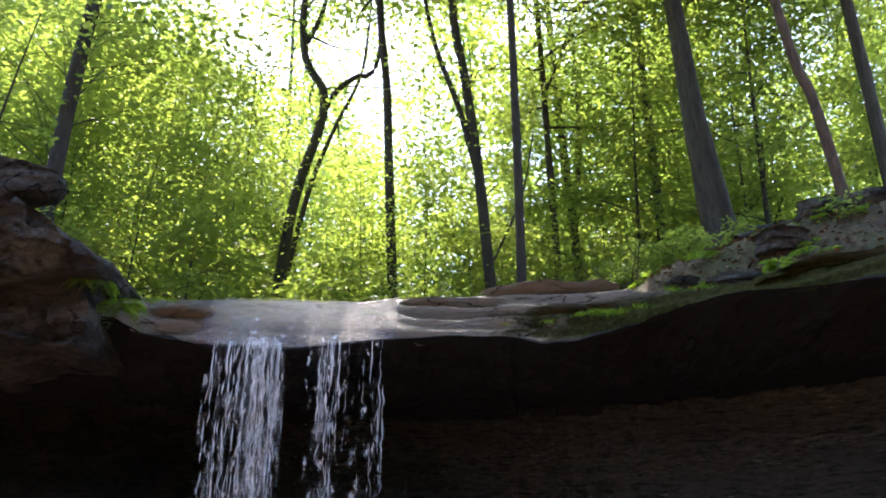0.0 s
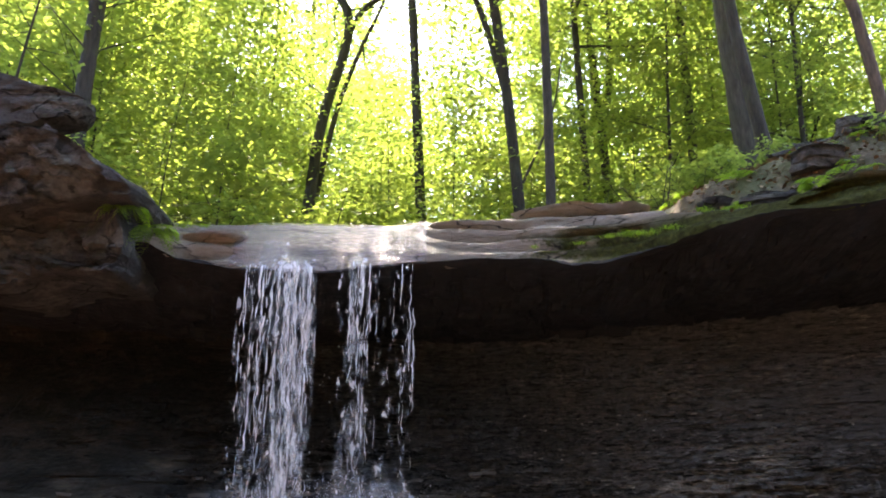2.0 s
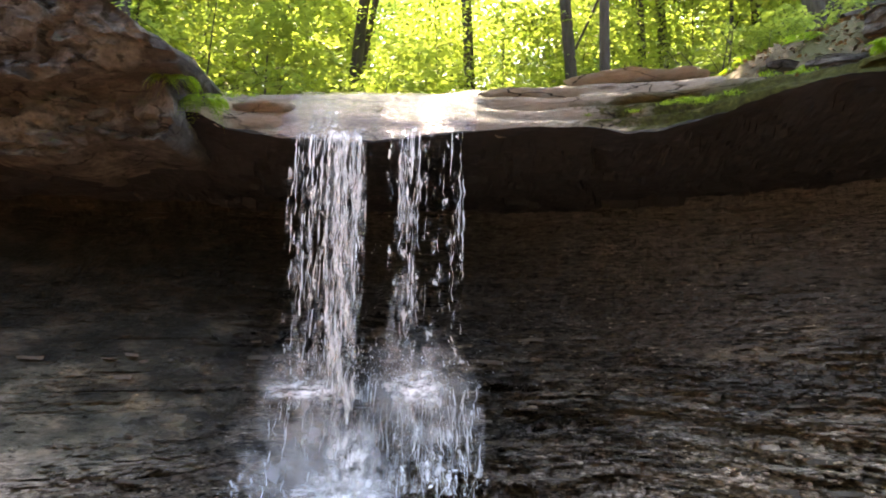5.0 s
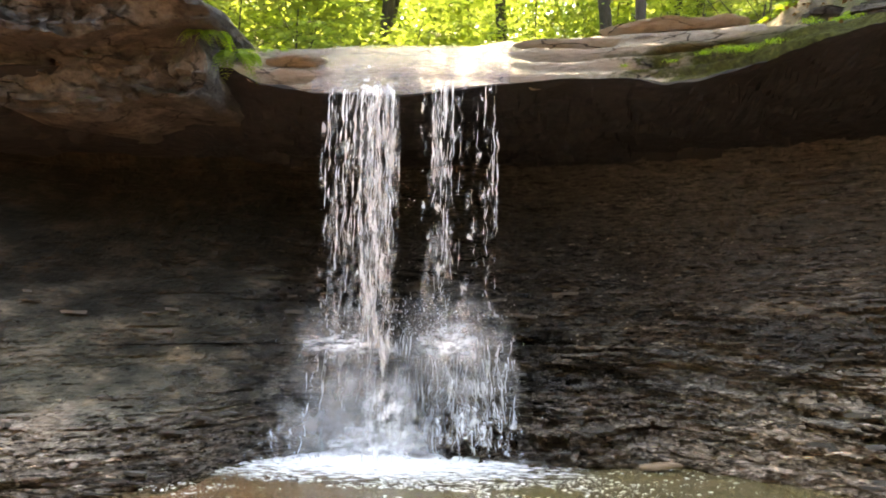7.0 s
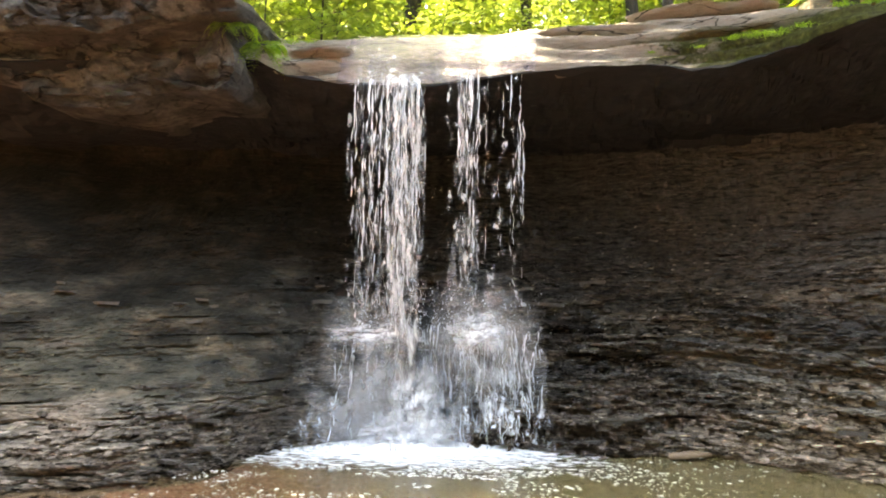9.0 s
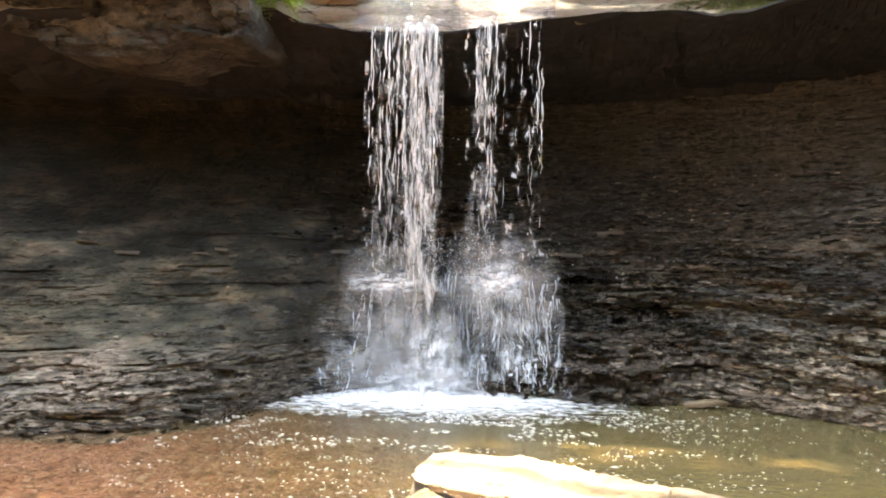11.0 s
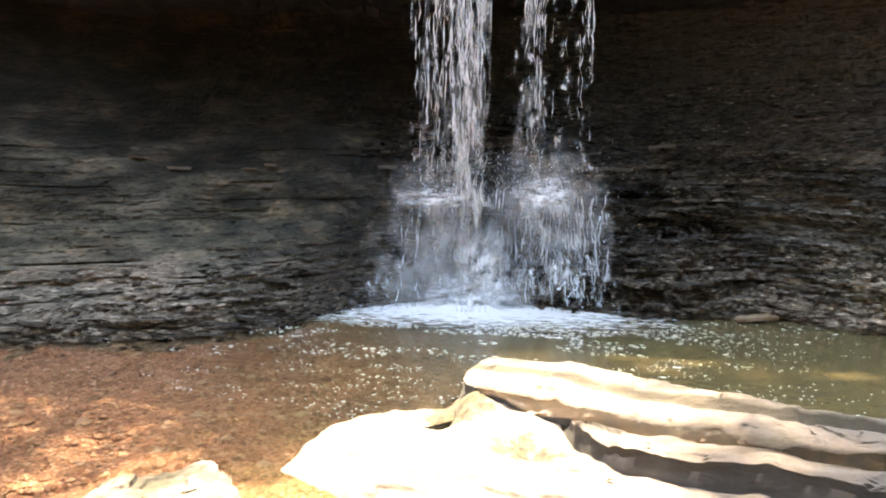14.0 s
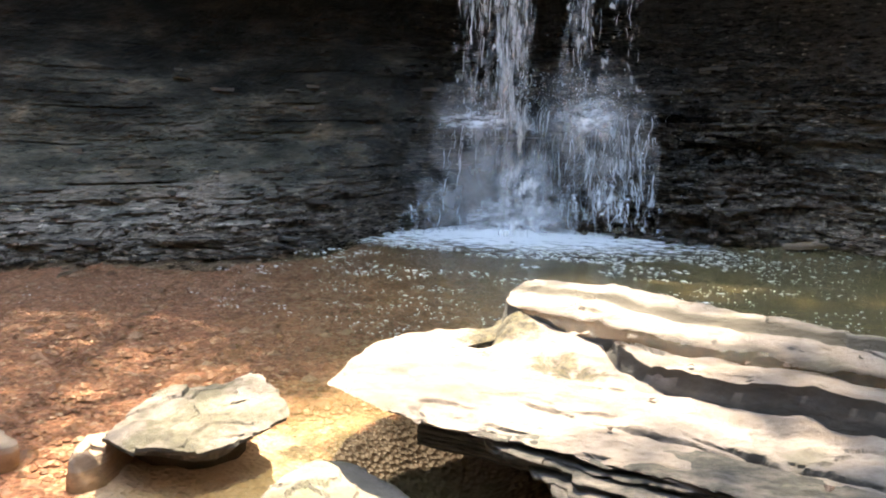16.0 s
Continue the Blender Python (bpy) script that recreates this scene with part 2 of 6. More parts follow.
_c = mix(_nt, level(_nt, noise_tex(_nt, coords(_nt, (1, 1, 2.2)), 5.5, 8, 0.7), 0.57, 0.62, 0, 0.7), _c, (0.016, 0.013, 0.012))
_c = cracked(_nt, _c, (0.7, 1.0, 1.5), 1.5)
_nt.links.new(_c, _p.inputs["Base Color"])
bump(_nt, _p, noise_tex(_nt, coords(_nt, (1, 1, 1.6)), 9, 12, 0.75), 1.0, 0.08)
_p.inputs["Specular IOR Level"].default_value = 0.15
FIELD, _nt, _p = rock_material("grey_field_rock", (0.075, 0.058, 0.04), (0.20, 0.16, 0.115), (0.33, 0.275, 0.21), 0.8, 2.0, moss=0.6)
BUFF, _nt, _p = rock_material("buff_rock", (0.16, 0.10, 0.06), (0.38, 0.26, 0.165), (0.48, 0.36, 0.25), 0.75, 2.0)
FLAKE, _nt, _p = rock_material("weathered_flake", (0.035, 0.03, 0.026), (0.13, 0.115, 0.095), (0.30, 0.26, 0.215), 0.65, 0.35)
# near-black ceiling rock: the shade under the overhang is put into its colour
CEILING_SHADE, _nt, _p = rock_material("shade_dark_ceiling_rock", (0.007, 0.007, 0.0077), (0.018, 0.018, 0.0193), (0.043, 0.042, 0.043), 0.75)
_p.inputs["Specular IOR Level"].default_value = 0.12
def stain_slab(name="lower"):
    m, nt, p = rock_material("pale_slab_rock_" + name, (0.19, 0.145, 0.115), (0.385, 0.305, 0.25), (0.48, 0.40, 0.33), 0.75, 1.5)
    col = p.inputs["Base Color"].links[0].from_socket
    v = coords(nt)
    col = mix(nt, level(nt, noise_tex(nt, coords(nt, (0.5, 1.3, 2)), 2.2, 7, 0.65), 0.52, 0.66, 0, 0.45), col, (0.26, 0.17, 0.10))
    col = mix(nt, level(nt, noise_tex(nt, v, 3.1, 6, 0.65), 0.56, 0.68, 0, 0.4), col, (0.14, 0.14, 0.07))
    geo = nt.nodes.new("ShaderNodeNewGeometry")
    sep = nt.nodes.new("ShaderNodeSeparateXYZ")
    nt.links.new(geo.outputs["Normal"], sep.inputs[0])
    run = nt.nodes.new("ShaderNodeVectorMath")
    run.operation = "DOT_PRODUCT"
    nt.links.new(v, run.inputs[0])
    run.inputs[1].default_value = (0.38, 1.0, 0.0)
    wav = nt.nodes.new("ShaderNodeMath")
    wav.operation = "ADD"
    nt.links.new(run.outputs["Value"], wav.inputs[0])
    nt.links.new(level(nt, noise_tex(nt, v, 2.5, 5), 0.3, 0.7, -0.04, 0.04), wav.inputs[1])
    def band(a, b):
        up, dn = level(nt, wav.outputs[0], a - 0.03, a + 0.02), level(nt, wav.outputs[0], b + 0.03, b - 0.02)
        k = nt.nodes.new("ShaderNodeMath")
        k.operation = "MULTIPLY"
        nt.links.new(up, k.inputs[0])
        nt.links.new(dn, k.inputs[1])
        return k.outputs[0]
    b1 = band(3.50, 3.72)
    if name == "upper":
        col = mix(nt, b1, col, ramp(nt, noise_tex(nt, v, 14, 6), [(0.3, (0.025, 0.013, 0.005)), (0.7, (0.062, 0.033, 0.013))]))
        col = mix(nt, level(nt, band(3.95, 4.07), 0, 1, 0, 0.9), col, (0.055, 0.042, 0.022))
    # olive mottling: a moss tint that also paints in the rock's dappled shade
    if name == "mossy":
        col = mix(nt, level(nt, noise_tex(nt, v, 4, 7, 0.65), 0.42, 0.56, 0.25, 0.85), col, ramp(nt, noise_tex(nt, v, 22, 6), [(0.3, (0.05, 0.043, 0.018)), (0.7, (0.12, 0.105, 0.052))]))
    if name == "edge":
        col = mix(nt, level(nt, noise_tex(nt, coords(nt, (0.8, 1.6, 1)), 7, 9, 0.72), 0.38, 0.56, 0.35, 0.95), col, ramp(nt, noise_tex(nt, v, 30, 6), [(0.3, (0.025, 0.024, 0.018)), (0.7, (0.10, 0.092, 0.068))]))
    if name == "lower":
        for px, py, r in ((-0.86, 4.02, 0.20), (-0.50, 3.50, 0.13), (-0.40, 3.38, 0.10), (-0.78, 3.88, 0.14)):
            d = nt.nodes.new("ShaderNodeVectorMath")
            d.operation = "DISTANCE"
            nt.links.new(mix(nt, 1.0, v, (1, 1, 0), "MULTIPLY"), d.inputs[0])
            d.inputs[1].default_value = (px, py, 0)
            rim = maths(nt, "ADD", d.outputs["Value"], level(nt, noise_tex(nt, v, 9, 6, 0.7), 0.3, 0.7, -0.11, 0.11))
            col = mix(nt, level(nt, rim, r + 0.03, r - 0.05, 0, 0.85), col, ramp(nt, noise_tex(nt, v, 30, 6), [(0.35, (0.035, 0.03, 0.012)), (0.65, (0.17, 0.13, 0.055))]))
    # steep broken edges are coloured dark, putting their side shade into the rock
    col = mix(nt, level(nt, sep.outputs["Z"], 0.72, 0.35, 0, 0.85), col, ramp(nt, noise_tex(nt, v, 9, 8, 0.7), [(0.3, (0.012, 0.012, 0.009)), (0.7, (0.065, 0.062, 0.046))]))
    nt.links.new(col, p.inputs["Base Color"])
    if name == "upper":
        nt.links.new(level(nt, b1, 0, 1, 0.75, 0.25), p.inputs["Roughness"])
    bump(nt, p, noise_tex(nt, coords(nt, (1.0, 1.3, 3)), 11, 14, 0.8), 1.0, 0.05)
    return m


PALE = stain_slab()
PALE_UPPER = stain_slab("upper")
PALE_MOSS_SHADE = stain_slab("mossy")
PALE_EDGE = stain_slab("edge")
PEBBLE, _nt, _p = rock_material("pebble_rock", (0.20, 0.10, 0.062), (0.42, 0.22, 0.145), (0.52, 0.33, 0.23), 0.6, 3.0)


def gravel_material():
    m, nt, p = material("gravel")
    geo = nt.nodes.new("ShaderNodeNewGeometry")
    col = ramp(nt, geo.outputs["Random Per Island"], [(0.0, (0.14, 0.055, 0.032)), (0.45, (0.38, 0.165, 0.10)), (0.8, (0.48, 0.25, 0.165)), (1.0, (0.60, 0.46, 0.35))])
    col = mix(nt, 0.4, col, ramp(nt, noise_tex(nt, coords(nt), 30, 5), [(0.3, (0.08, 0.05, 0.03)), (0.7, (0.40, 0.25, 0.15))]))
    nt.links.new(col, p.inputs["Base Color"])
    p.inputs["Roughness"].default_value = 0.5
    return m


GRAVEL = gravel_material()


def soil_material():
    m, nt, p = material("forest_soil")
    v = coords(nt)
    col = ramp(nt, noise_tex(nt, v, 5, 8, 0.7), [(0.3, (0.024, 0.018, 0.011)), (0.5, (0.070, 0.052, 0.032)), (0.7, (0.15, 0.11, 0.065))])
    col = mix(nt, level(nt, noise_tex(nt, v, 1.6, 7, 0.65), 0.44, 0.6, 0, 0.75), col, (0.055, 0.066, 0.022))
    nt.links.new(col, p.inputs["Base Color"])
    p.inputs["Roughness"].default_value = 0.9
    bump(nt, p, noise_tex(nt, v, 12, 8), 0.8, 0.05)
    return m


SOIL = soil_material()


def bark_material(name, dark, light):
    m, nt, p = material(name)
    v = coords(nt, (1, 1, 0.18))
    f = noise_tex(nt, v, 14, 8, 0.7)
    col = ramp(nt, f, [(0.35, dark), (0.65, light)])
    col = mix(nt, level(nt, noise_tex(nt, coords(nt), 1.3, 4), 0.5, 0.7, 0, 0.5), col, (0.05, 0.06, 0.03))
    nt.links.new(col, p.inputs["Base Color"])
    p.inputs["Roughness"].default_value = 0.9
    bump(nt, p, f, 1.0, 0.03)
    return m


BARK = bark_material("dark_bark", (0.014, 0.012, 0.010), (0.052, 0.043, 0.035))
BARK_GREY = bark_material("grey_bark", (0.026, 0.023, 0.019), (0.082, 0.072, 0.06))
BARK_RED = bark_material("reddish_bark", (0.05, 0.032, 0.022), (0.14, 0.09, 0.065))


def leaf_material(name, a, b, glow):
    m = bpy.data.materials.new(name)
    m.use_nodes = True
    nt = m.node_tree
    nt.nodes.remove(nt.nodes["Principled BSDF"])
    geo = nt.nodes.new("ShaderNodeNewGeometry")
    col = ramp(nt, geo.outputs["Random Per Island"], [(0.0, a), (1.0, b)])
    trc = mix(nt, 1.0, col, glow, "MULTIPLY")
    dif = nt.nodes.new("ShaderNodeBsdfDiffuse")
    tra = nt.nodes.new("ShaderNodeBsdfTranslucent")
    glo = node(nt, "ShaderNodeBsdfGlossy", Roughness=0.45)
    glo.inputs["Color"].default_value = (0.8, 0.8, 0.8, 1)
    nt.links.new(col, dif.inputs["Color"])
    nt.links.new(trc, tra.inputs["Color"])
    m1 = node(nt, "ShaderNodeMixShader", Fac=0.62)
    nt.links.new(dif.outputs[0], m1.inputs[1])
    nt.links.new(tra.outputs[0], m1.inputs[2])
    m2 = node(nt, "ShaderNodeMixShader", Fac=0.05)
    nt.links.new(m1.outputs[0], m2.inputs[1])
    nt.links.new(glo.outputs[0], m2.inputs[2])
    nt.links.new(m2.outputs[0], nt.nodes["Material Output"].inputs["Surface"])
    return m


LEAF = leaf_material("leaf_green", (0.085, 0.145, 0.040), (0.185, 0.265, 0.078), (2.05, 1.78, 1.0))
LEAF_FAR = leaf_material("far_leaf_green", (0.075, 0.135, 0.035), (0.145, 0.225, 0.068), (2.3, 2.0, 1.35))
UNSEEN_EVERGREEN = leaf_material("sky_blocking_needles", (0.012, 0.024, 0.010), (0.025, 0.045, 0.018), (0.6, 0.6, 0.5))
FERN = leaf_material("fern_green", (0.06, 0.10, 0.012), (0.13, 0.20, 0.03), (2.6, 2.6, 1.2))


def water_material(name, white, body, rough=0.15):
    m = bpy.data.materials.new(name)
    m.use_nodes = True
    nt = m.node_tree
    p = nt.nodes["Principled BSDF"]
    p.inputs["Base Color"].default_value = (*white, 1)
    p.inputs["Roughness"].default_value = rough
    tr = nt.nodes.new("ShaderNodeBsdfTransparent")
    mx = nt.nodes.new("ShaderNodeMixShader")
    f = level(nt, noise_tex(nt, coords(nt, (1, 1, 0.25)), 18, 3), 0.35, 0.65, body - 0.3, body + 0.3)
    nt.links.new(f, mx.inputs[0])
    nt.links.new(tr.outputs[0], mx.inputs[1])
    nt.links.new(p.outputs[0], mx.inputs[2])
    nt.links.new(mx.outputs[0], nt.nodes["Material Output"].inputs["Surface"])
    return m


FALL = water_material("falling_water", (0.90, 0.92, 0.94), 0.6)


def veil_material(name, lo, hi, most, stretch=(16, 16, 1.3)):
    """Aerated water: white threads with clear gaps between them."""
    m = bpy.data.materials.new(name)
    m.use_nodes = True
    nt = m.node_tree
    p = nt.nodes["Principled BSDF"]
    p.inputs["Base Color"].default_value = (0.90, 0.92, 0.94, 1)
    p.inputs["Roughness"].default_value = 0.3
    tr = nt.nodes.new("ShaderNodeBsdfTransparent")
    mx = nt.nodes.new("ShaderNodeMixShader")
    # the threads weave from side to side
    sway = node(nt, "ShaderNodeTexNoise", Scale=1.0, Detail=3.0)
    nt.links.new(coords(nt, (7, 7, 6)), sway.inputs["Vector"])
    wove = nt.nodes.new("ShaderNodeVectorMath")
    wove.operation = "MULTIPLY_ADD"
    nt.links.new(sway.outputs["Color"], wove.inputs[0])
    wove.inputs[1].default_value = (0.11 * stretch[0], 0, 0)
    nt.links.new(coords(nt, stretch), wove.inputs[2])
    a = level(nt, noise_tex(nt, wove.outputs[0], 1.0, 5, 0.62), lo, hi, 0.0, most)
    b = level(nt, noise_tex(nt, coords(nt, (4, 4, 2.0)), 1.0, 4), 0.32, 0.62, 0.15, 1.0)
    mul = nt.nodes.new("ShaderNodeMath")
    mul.operation = "MULTIPLY"
    nt.links.new(a, mul.inputs[0])
    nt.links.new(b, mul.inputs[1])
    nt.links.new(mul.outputs[0], mx.inputs[0])
    nt.links.new(tr.outputs[0], mx.inputs[1])
    nt.links.new(p.outputs[0], mx.inputs[2])
    nt.links.new(mx.outputs[0], nt.nodes["Material Output"].inputs["Surface"])
    return m


VEIL = veil_material("white_water_veil", 0.46, 0.66, 0.72, (22, 22, 2.0))
CORE = veil_material("core_water", 0.36, 0.60, 0.95, (15, 15, 1.0))
DROPS = veil_material("broken_drops", 0.57, 0.66, 0.6, (13, 13, 4.5))
SPLASH = veil_material("splash_veil", 0.53, 0.68, 0.85, (10, 10, 3.2))
VEIL_THIN = veil_material("thin_water_veil", 0.49, 0.68, 0.52, (20, 20, 2.4))


def mist_material(name="mist", most=0.5, scale=3.0):
    m = bpy.data.materials.new(name)
    m.use_nodes = True
    nt = m.node_tree
    p = nt.nodes["Principled BSDF"]
    p.inputs["Base Color"].default_value = (0.9, 0.92, 0.95, 1)
    p.inputs["Roughness"].default_value = 1.0
    v = coords(nt)
    ln = nt.nodes.new("ShaderNodeVectorMath")
    ln.operation = "LENGTH"
    nt.links.new(v, ln.inputs[0])
    ball = level(nt, ln.outputs["Value"], 0.05, 0.75, most, 0.0)
    mul = nt.nodes.new("ShaderNodeMath")
    mul.operation = "MULTIPLY"
    nt.links.new(ball, mul.inputs[0])
    nt.links.new(level(nt, noise_tex(nt, v, scale, 5), 0.38, 0.62), mul.inputs[1])
    tr = nt.nodes.new("ShaderNodeBsdfTransparent")
    mx = nt.nodes.new("ShaderNodeMixShader")
    nt.links.new(mul.outputs[0], mx.inputs[0])
    nt.links.new(tr.outputs[0], mx.inputs[1])
    nt.links.new(p.outputs[0], mx.inputs[2])
    nt.links.new(mx.outputs[0], nt.nodes["Material Output"].inputs["Surface"])
    return m


MIST = mist_material("mist", 0.36, 3.0)
BURST = mist_material("splash_burst", 0.42, 5.0)
BOIL = mist_material("boiling_water", 1.2, 5.0)
FOAM = water_material("foam", (0.93, 0.90, 0.82), 0.85, 0.5)


def film_material(name, tint, murk, murk_fac, bump_scale, bump_strength):
    """Clear moving water: tinted clear body, suspended silt, and mirror gloss by Fresnel."""
    m = bpy.data.materials.new(name)
    m.use_nodes = True
    nt = m.node_tree
    nt.nodes.remove(nt.nodes["Principled BSDF"])
    tr = nt.nodes.new("ShaderNodeBsdfTransparent")
    tr.inputs[0].default_value = (*tint, 1)
    df = nt.nodes.new("ShaderNodeBsdfDiffuse")
    df.inputs[0].default_value = (*murk, 1)
    v = coords(nt)
    m0 = nt.nodes.new("ShaderNodeMixShader")
    if isinstance(murk_fac, tuple):
        sep = nt.nodes.new("ShaderNodeSeparateXYZ")
        nt.links.new(v, sep.inputs[0])
        deep = nt.nodes.new("ShaderNodeMath")
        deep.operation = "MULTIPLY_ADD"
        nt.links.new(sep.outputs["Y"], deep.inputs[0])
        deep.inputs[1].default_value = 0.45
        nt.links.new(sep.outputs["X"], deep.inputs[2])
        nt.links.new(level(nt, deep.outputs[0], *murk_fac), m0.inputs[0])
    else:
        streak = noise_tex(nt, coords(nt, (9, 9, 42)), 1.0, 7, 0.72)
        nt.links.new(level(nt, streak, 0.38, 0.64, 0.0, 2.4 * murk_fac), m0.inputs[0])
    nt.links.new(tr.outputs[0], m0.inputs[1])
    nt.links.new(df.outputs[0], m0.inputs[2])
    gl = node(nt, "ShaderNodeBsdfGlossy", Roughness=0.06 if name == "pool_water" else 0.18)
    fr = node(nt, "ShaderNodeFresnel", IOR=1.33)
    b = node(nt, "ShaderNodeBump", Strength=bump_strength, Distance=0.02)
    nt.links.new(noise_tex(nt, v, bump_scale, 4), b.inputs["Height"])
    nt.links.new(b.outputs["Normal"], gl.inputs["Normal"])
    nt.links.new(b.outputs["Normal"], fr.inputs["Normal"])
    m1 = nt.nodes.new("ShaderNodeMixShader")
    nt.links.new(fr.outputs[0], m1.inputs[0])
    nt.links.new(m0.outputs[0], m1.inputs[1])
    nt.links.new(gl.outputs[0], m1.inputs[2])
    nt.links.new(m1.outputs[0], nt.nodes["Material Output"].inputs["Surface"])
    return m


POOL = film_material("pool_water", (0.97, 0.88, 0.77), (0.20, 0.152, 0.068), (-1.0, 2.7, 0.03, 0.85), 7, 0.25)
FILM = film_material("water_film", (0.92, 0.90, 0.90), (0.42, 0.345, 0.335), 0.26, 55, 1.0)


# ---------------------------------------------------------------- mesh tools
def mesh_from(name, verts, faces, mat, smooth=True):
    me = bpy.data.meshes.new(name)
    me.from_pydata(np.asarray(verts, float).tolist(), [], np.asarray(faces, int).tolist() if not isinstance(faces, list) else faces)
    me.materials.append(mat)
    if smooth:
        me.polygons.foreach_set("use_smooth", [True] * len(me.polygons))
    me.update()
    return me


def grid_faces(nu, nv, wrap=False):
    i, j = np.meshgrid(np.arange(nu if wrap else nu - 1), np.arange(nv - 1), indexing="ij")
    a, b = i * nv + j, ((i + 1) % nu) * nv + j
    return np.stack([a, b, b + 1, a + 1], -1).reshape(-1, 4)


def part(name, me, parent, label="", kind=""):
    ob = new(name, me)
    ob.parent = parent
    return tagged(ob, label, kind=kind)


def spline(points, n):
    """n places along a smooth line through the points, evenly spread."""
    p = np.array(points, float)
    d = np.concatenate([[0], np.cumsum(np.linalg.norm(np.diff(p, axis=0), axis=1))])
    q = np.vstack([2 * p[0] - p[1], p, 2 * p[-1] - p[-2]])
    s = np.linspace(0, d[-1], n)
    k = np.clip(np.searchsorted(d, s, side="right") - 1, 0, len(p) - 2)
    t = ((s - d[k]) / (d[k + 1] - d[k]))[:, None]
    a, b, c, e = q[k], q[k + 1], q[k + 2], q[k + 3]
    return 0.5 * (2 * b + (c - a) * t + (2 * a - 5 * b + 4 * c - e) * t ** 2 + (3 * b - a - 3 * c + e) * t ** 3)


def tube(line, radii, sides=8):
    line, radii = np.asarray(line, float), np.asarray(radii, float)
    tan = np.gradient(line, axis=0)
    tan /= np.linalg.norm(tan, axis=1)[:, None] + 1e-9
    ref = np.where(np.abs(tan[:, 2:3]) > 0.9, np.array([[1.0, 0, 0]]), np.array([[0, 0, 1.0]]))
    u = np.cross(tan, ref)
    u /= np.linalg.norm(u, axis=1)[:, None] + 1e-9
    w = np.cross(tan, u)
    a = np.arange(sides) / sides * 2 * math.pi
    v = line[None] + radii[None, :, None] * (np.cos(a)[:, None, None] * u[None] + np.sin(a)[:, None, None] * w[None])
    return v.reshape(-1, 3), grid_faces(sides, len(line), True)


def join(pieces):
    vs, fs, base = [], [], 0
    for v, f in pieces:
        vs.append(np.asarray(v, float))
        fs.append(np.asarray(f, int) + base)
        base += len(v)
    return np.vstack(vs), np.vstack(fs)


# ---------------------------------------------------------------- the lie of the land
BASE_X = [-14, -9, -5.9, -5.1, -4.1, -3.45, -3.2, -2.7, -1.95, -0.6, 0.6, 1.3, 2.0, 2.85, 4.0, 6.0, 14]
BASE_Y = [2.0, 4.4, 5.95, 6.5, 6.85, 7.7, 8.8, 9.3, 9.55, 9.4, 9.25, 9.4, 9.1, 8.35, 7.2, 5.6, 2.0]


def foot(x):
    """The line where the shale wall meets the pool."""
    return np.interp(x, BASE_X, BASE_Y)


def recess(x):
    """The deepest line of the wall, under the overhang."""
    return np.interp(x, [-14, -9, -6, -3, 0, 2, 4, 6, 14], [6.5, 8.6, 10.4, 11.3, 11.6, 11.0, 9.9, 8.4, 5.0])


def soft(v, w=0.5):
    return w * np.log1p(np.exp(np.clip(v / w, -30, 30)))


def upper(x, y):
    h = 4.75 + 0.035 * np.maximum(y - 10, 0) + 2.9 * (1 - np.exp(-soft(x - 2.2) / 3.2)) * np.clip((y - 5) / 7, 0, 1.1) + 0.45 * soft(-x - 4.3) * (1 - 0.6 * ease(8, 30, -x))
    return h + 0.12 * fbm(x * 0.35, y * 0.35, 0, 4, 5)


def ground_height(x, y):
    bed = -0.10 - 0.45 * ease(-2.5, 2.0, x) * ease(1.5, 4.5, y) + 0.05 * fbm(x * 0.6, y * 0.6, 0, 4, 2) + 0.25 * ease(2, -3, y) * ease(-1, 2, np.abs(x + 0.5))
    bed = bed - 0.34 * np.exp(-((x + 0.95) / 0.42) ** 2 - ((y - 3.2) / 0.50) ** 2)
    side = ease(9, 16, np.abs(x + 1.0)) * 5.0 * ease(8, -8, y) + ease(0.8, 1.5, y - recess(x)) * 1.0
    up = upper(x, y)
    k = np.maximum(ease(0.8, 1.5, y - recess(x)), ease(9, 17, np.abs(x + 0.5)))
    # last term: unseen hill behind the view, added to block low sky light
    return bed * (1 - k) + up * k + 9.0 * ease(-13, -27, y)


def build_ground():
    n = 260
    s = np.linspace(-1, 1, n)
    gx = np.sinh(s * 5.6) / np.sinh(5.6) * 800
    gy = gx + 9.0
    X, Y = np.meshgrid(gx, gy, indexing="ij")
    Z = ground_height(X, Y)
    me = mesh_from("ground", np.stack([X, Y, Z], -1).reshape(-1, 3), grid_faces(n, n), SOIL)
    return tagged(new("ground", me), "brown leaf-littered forest floor and stream bed", "ground", kind="structure")


build_ground()


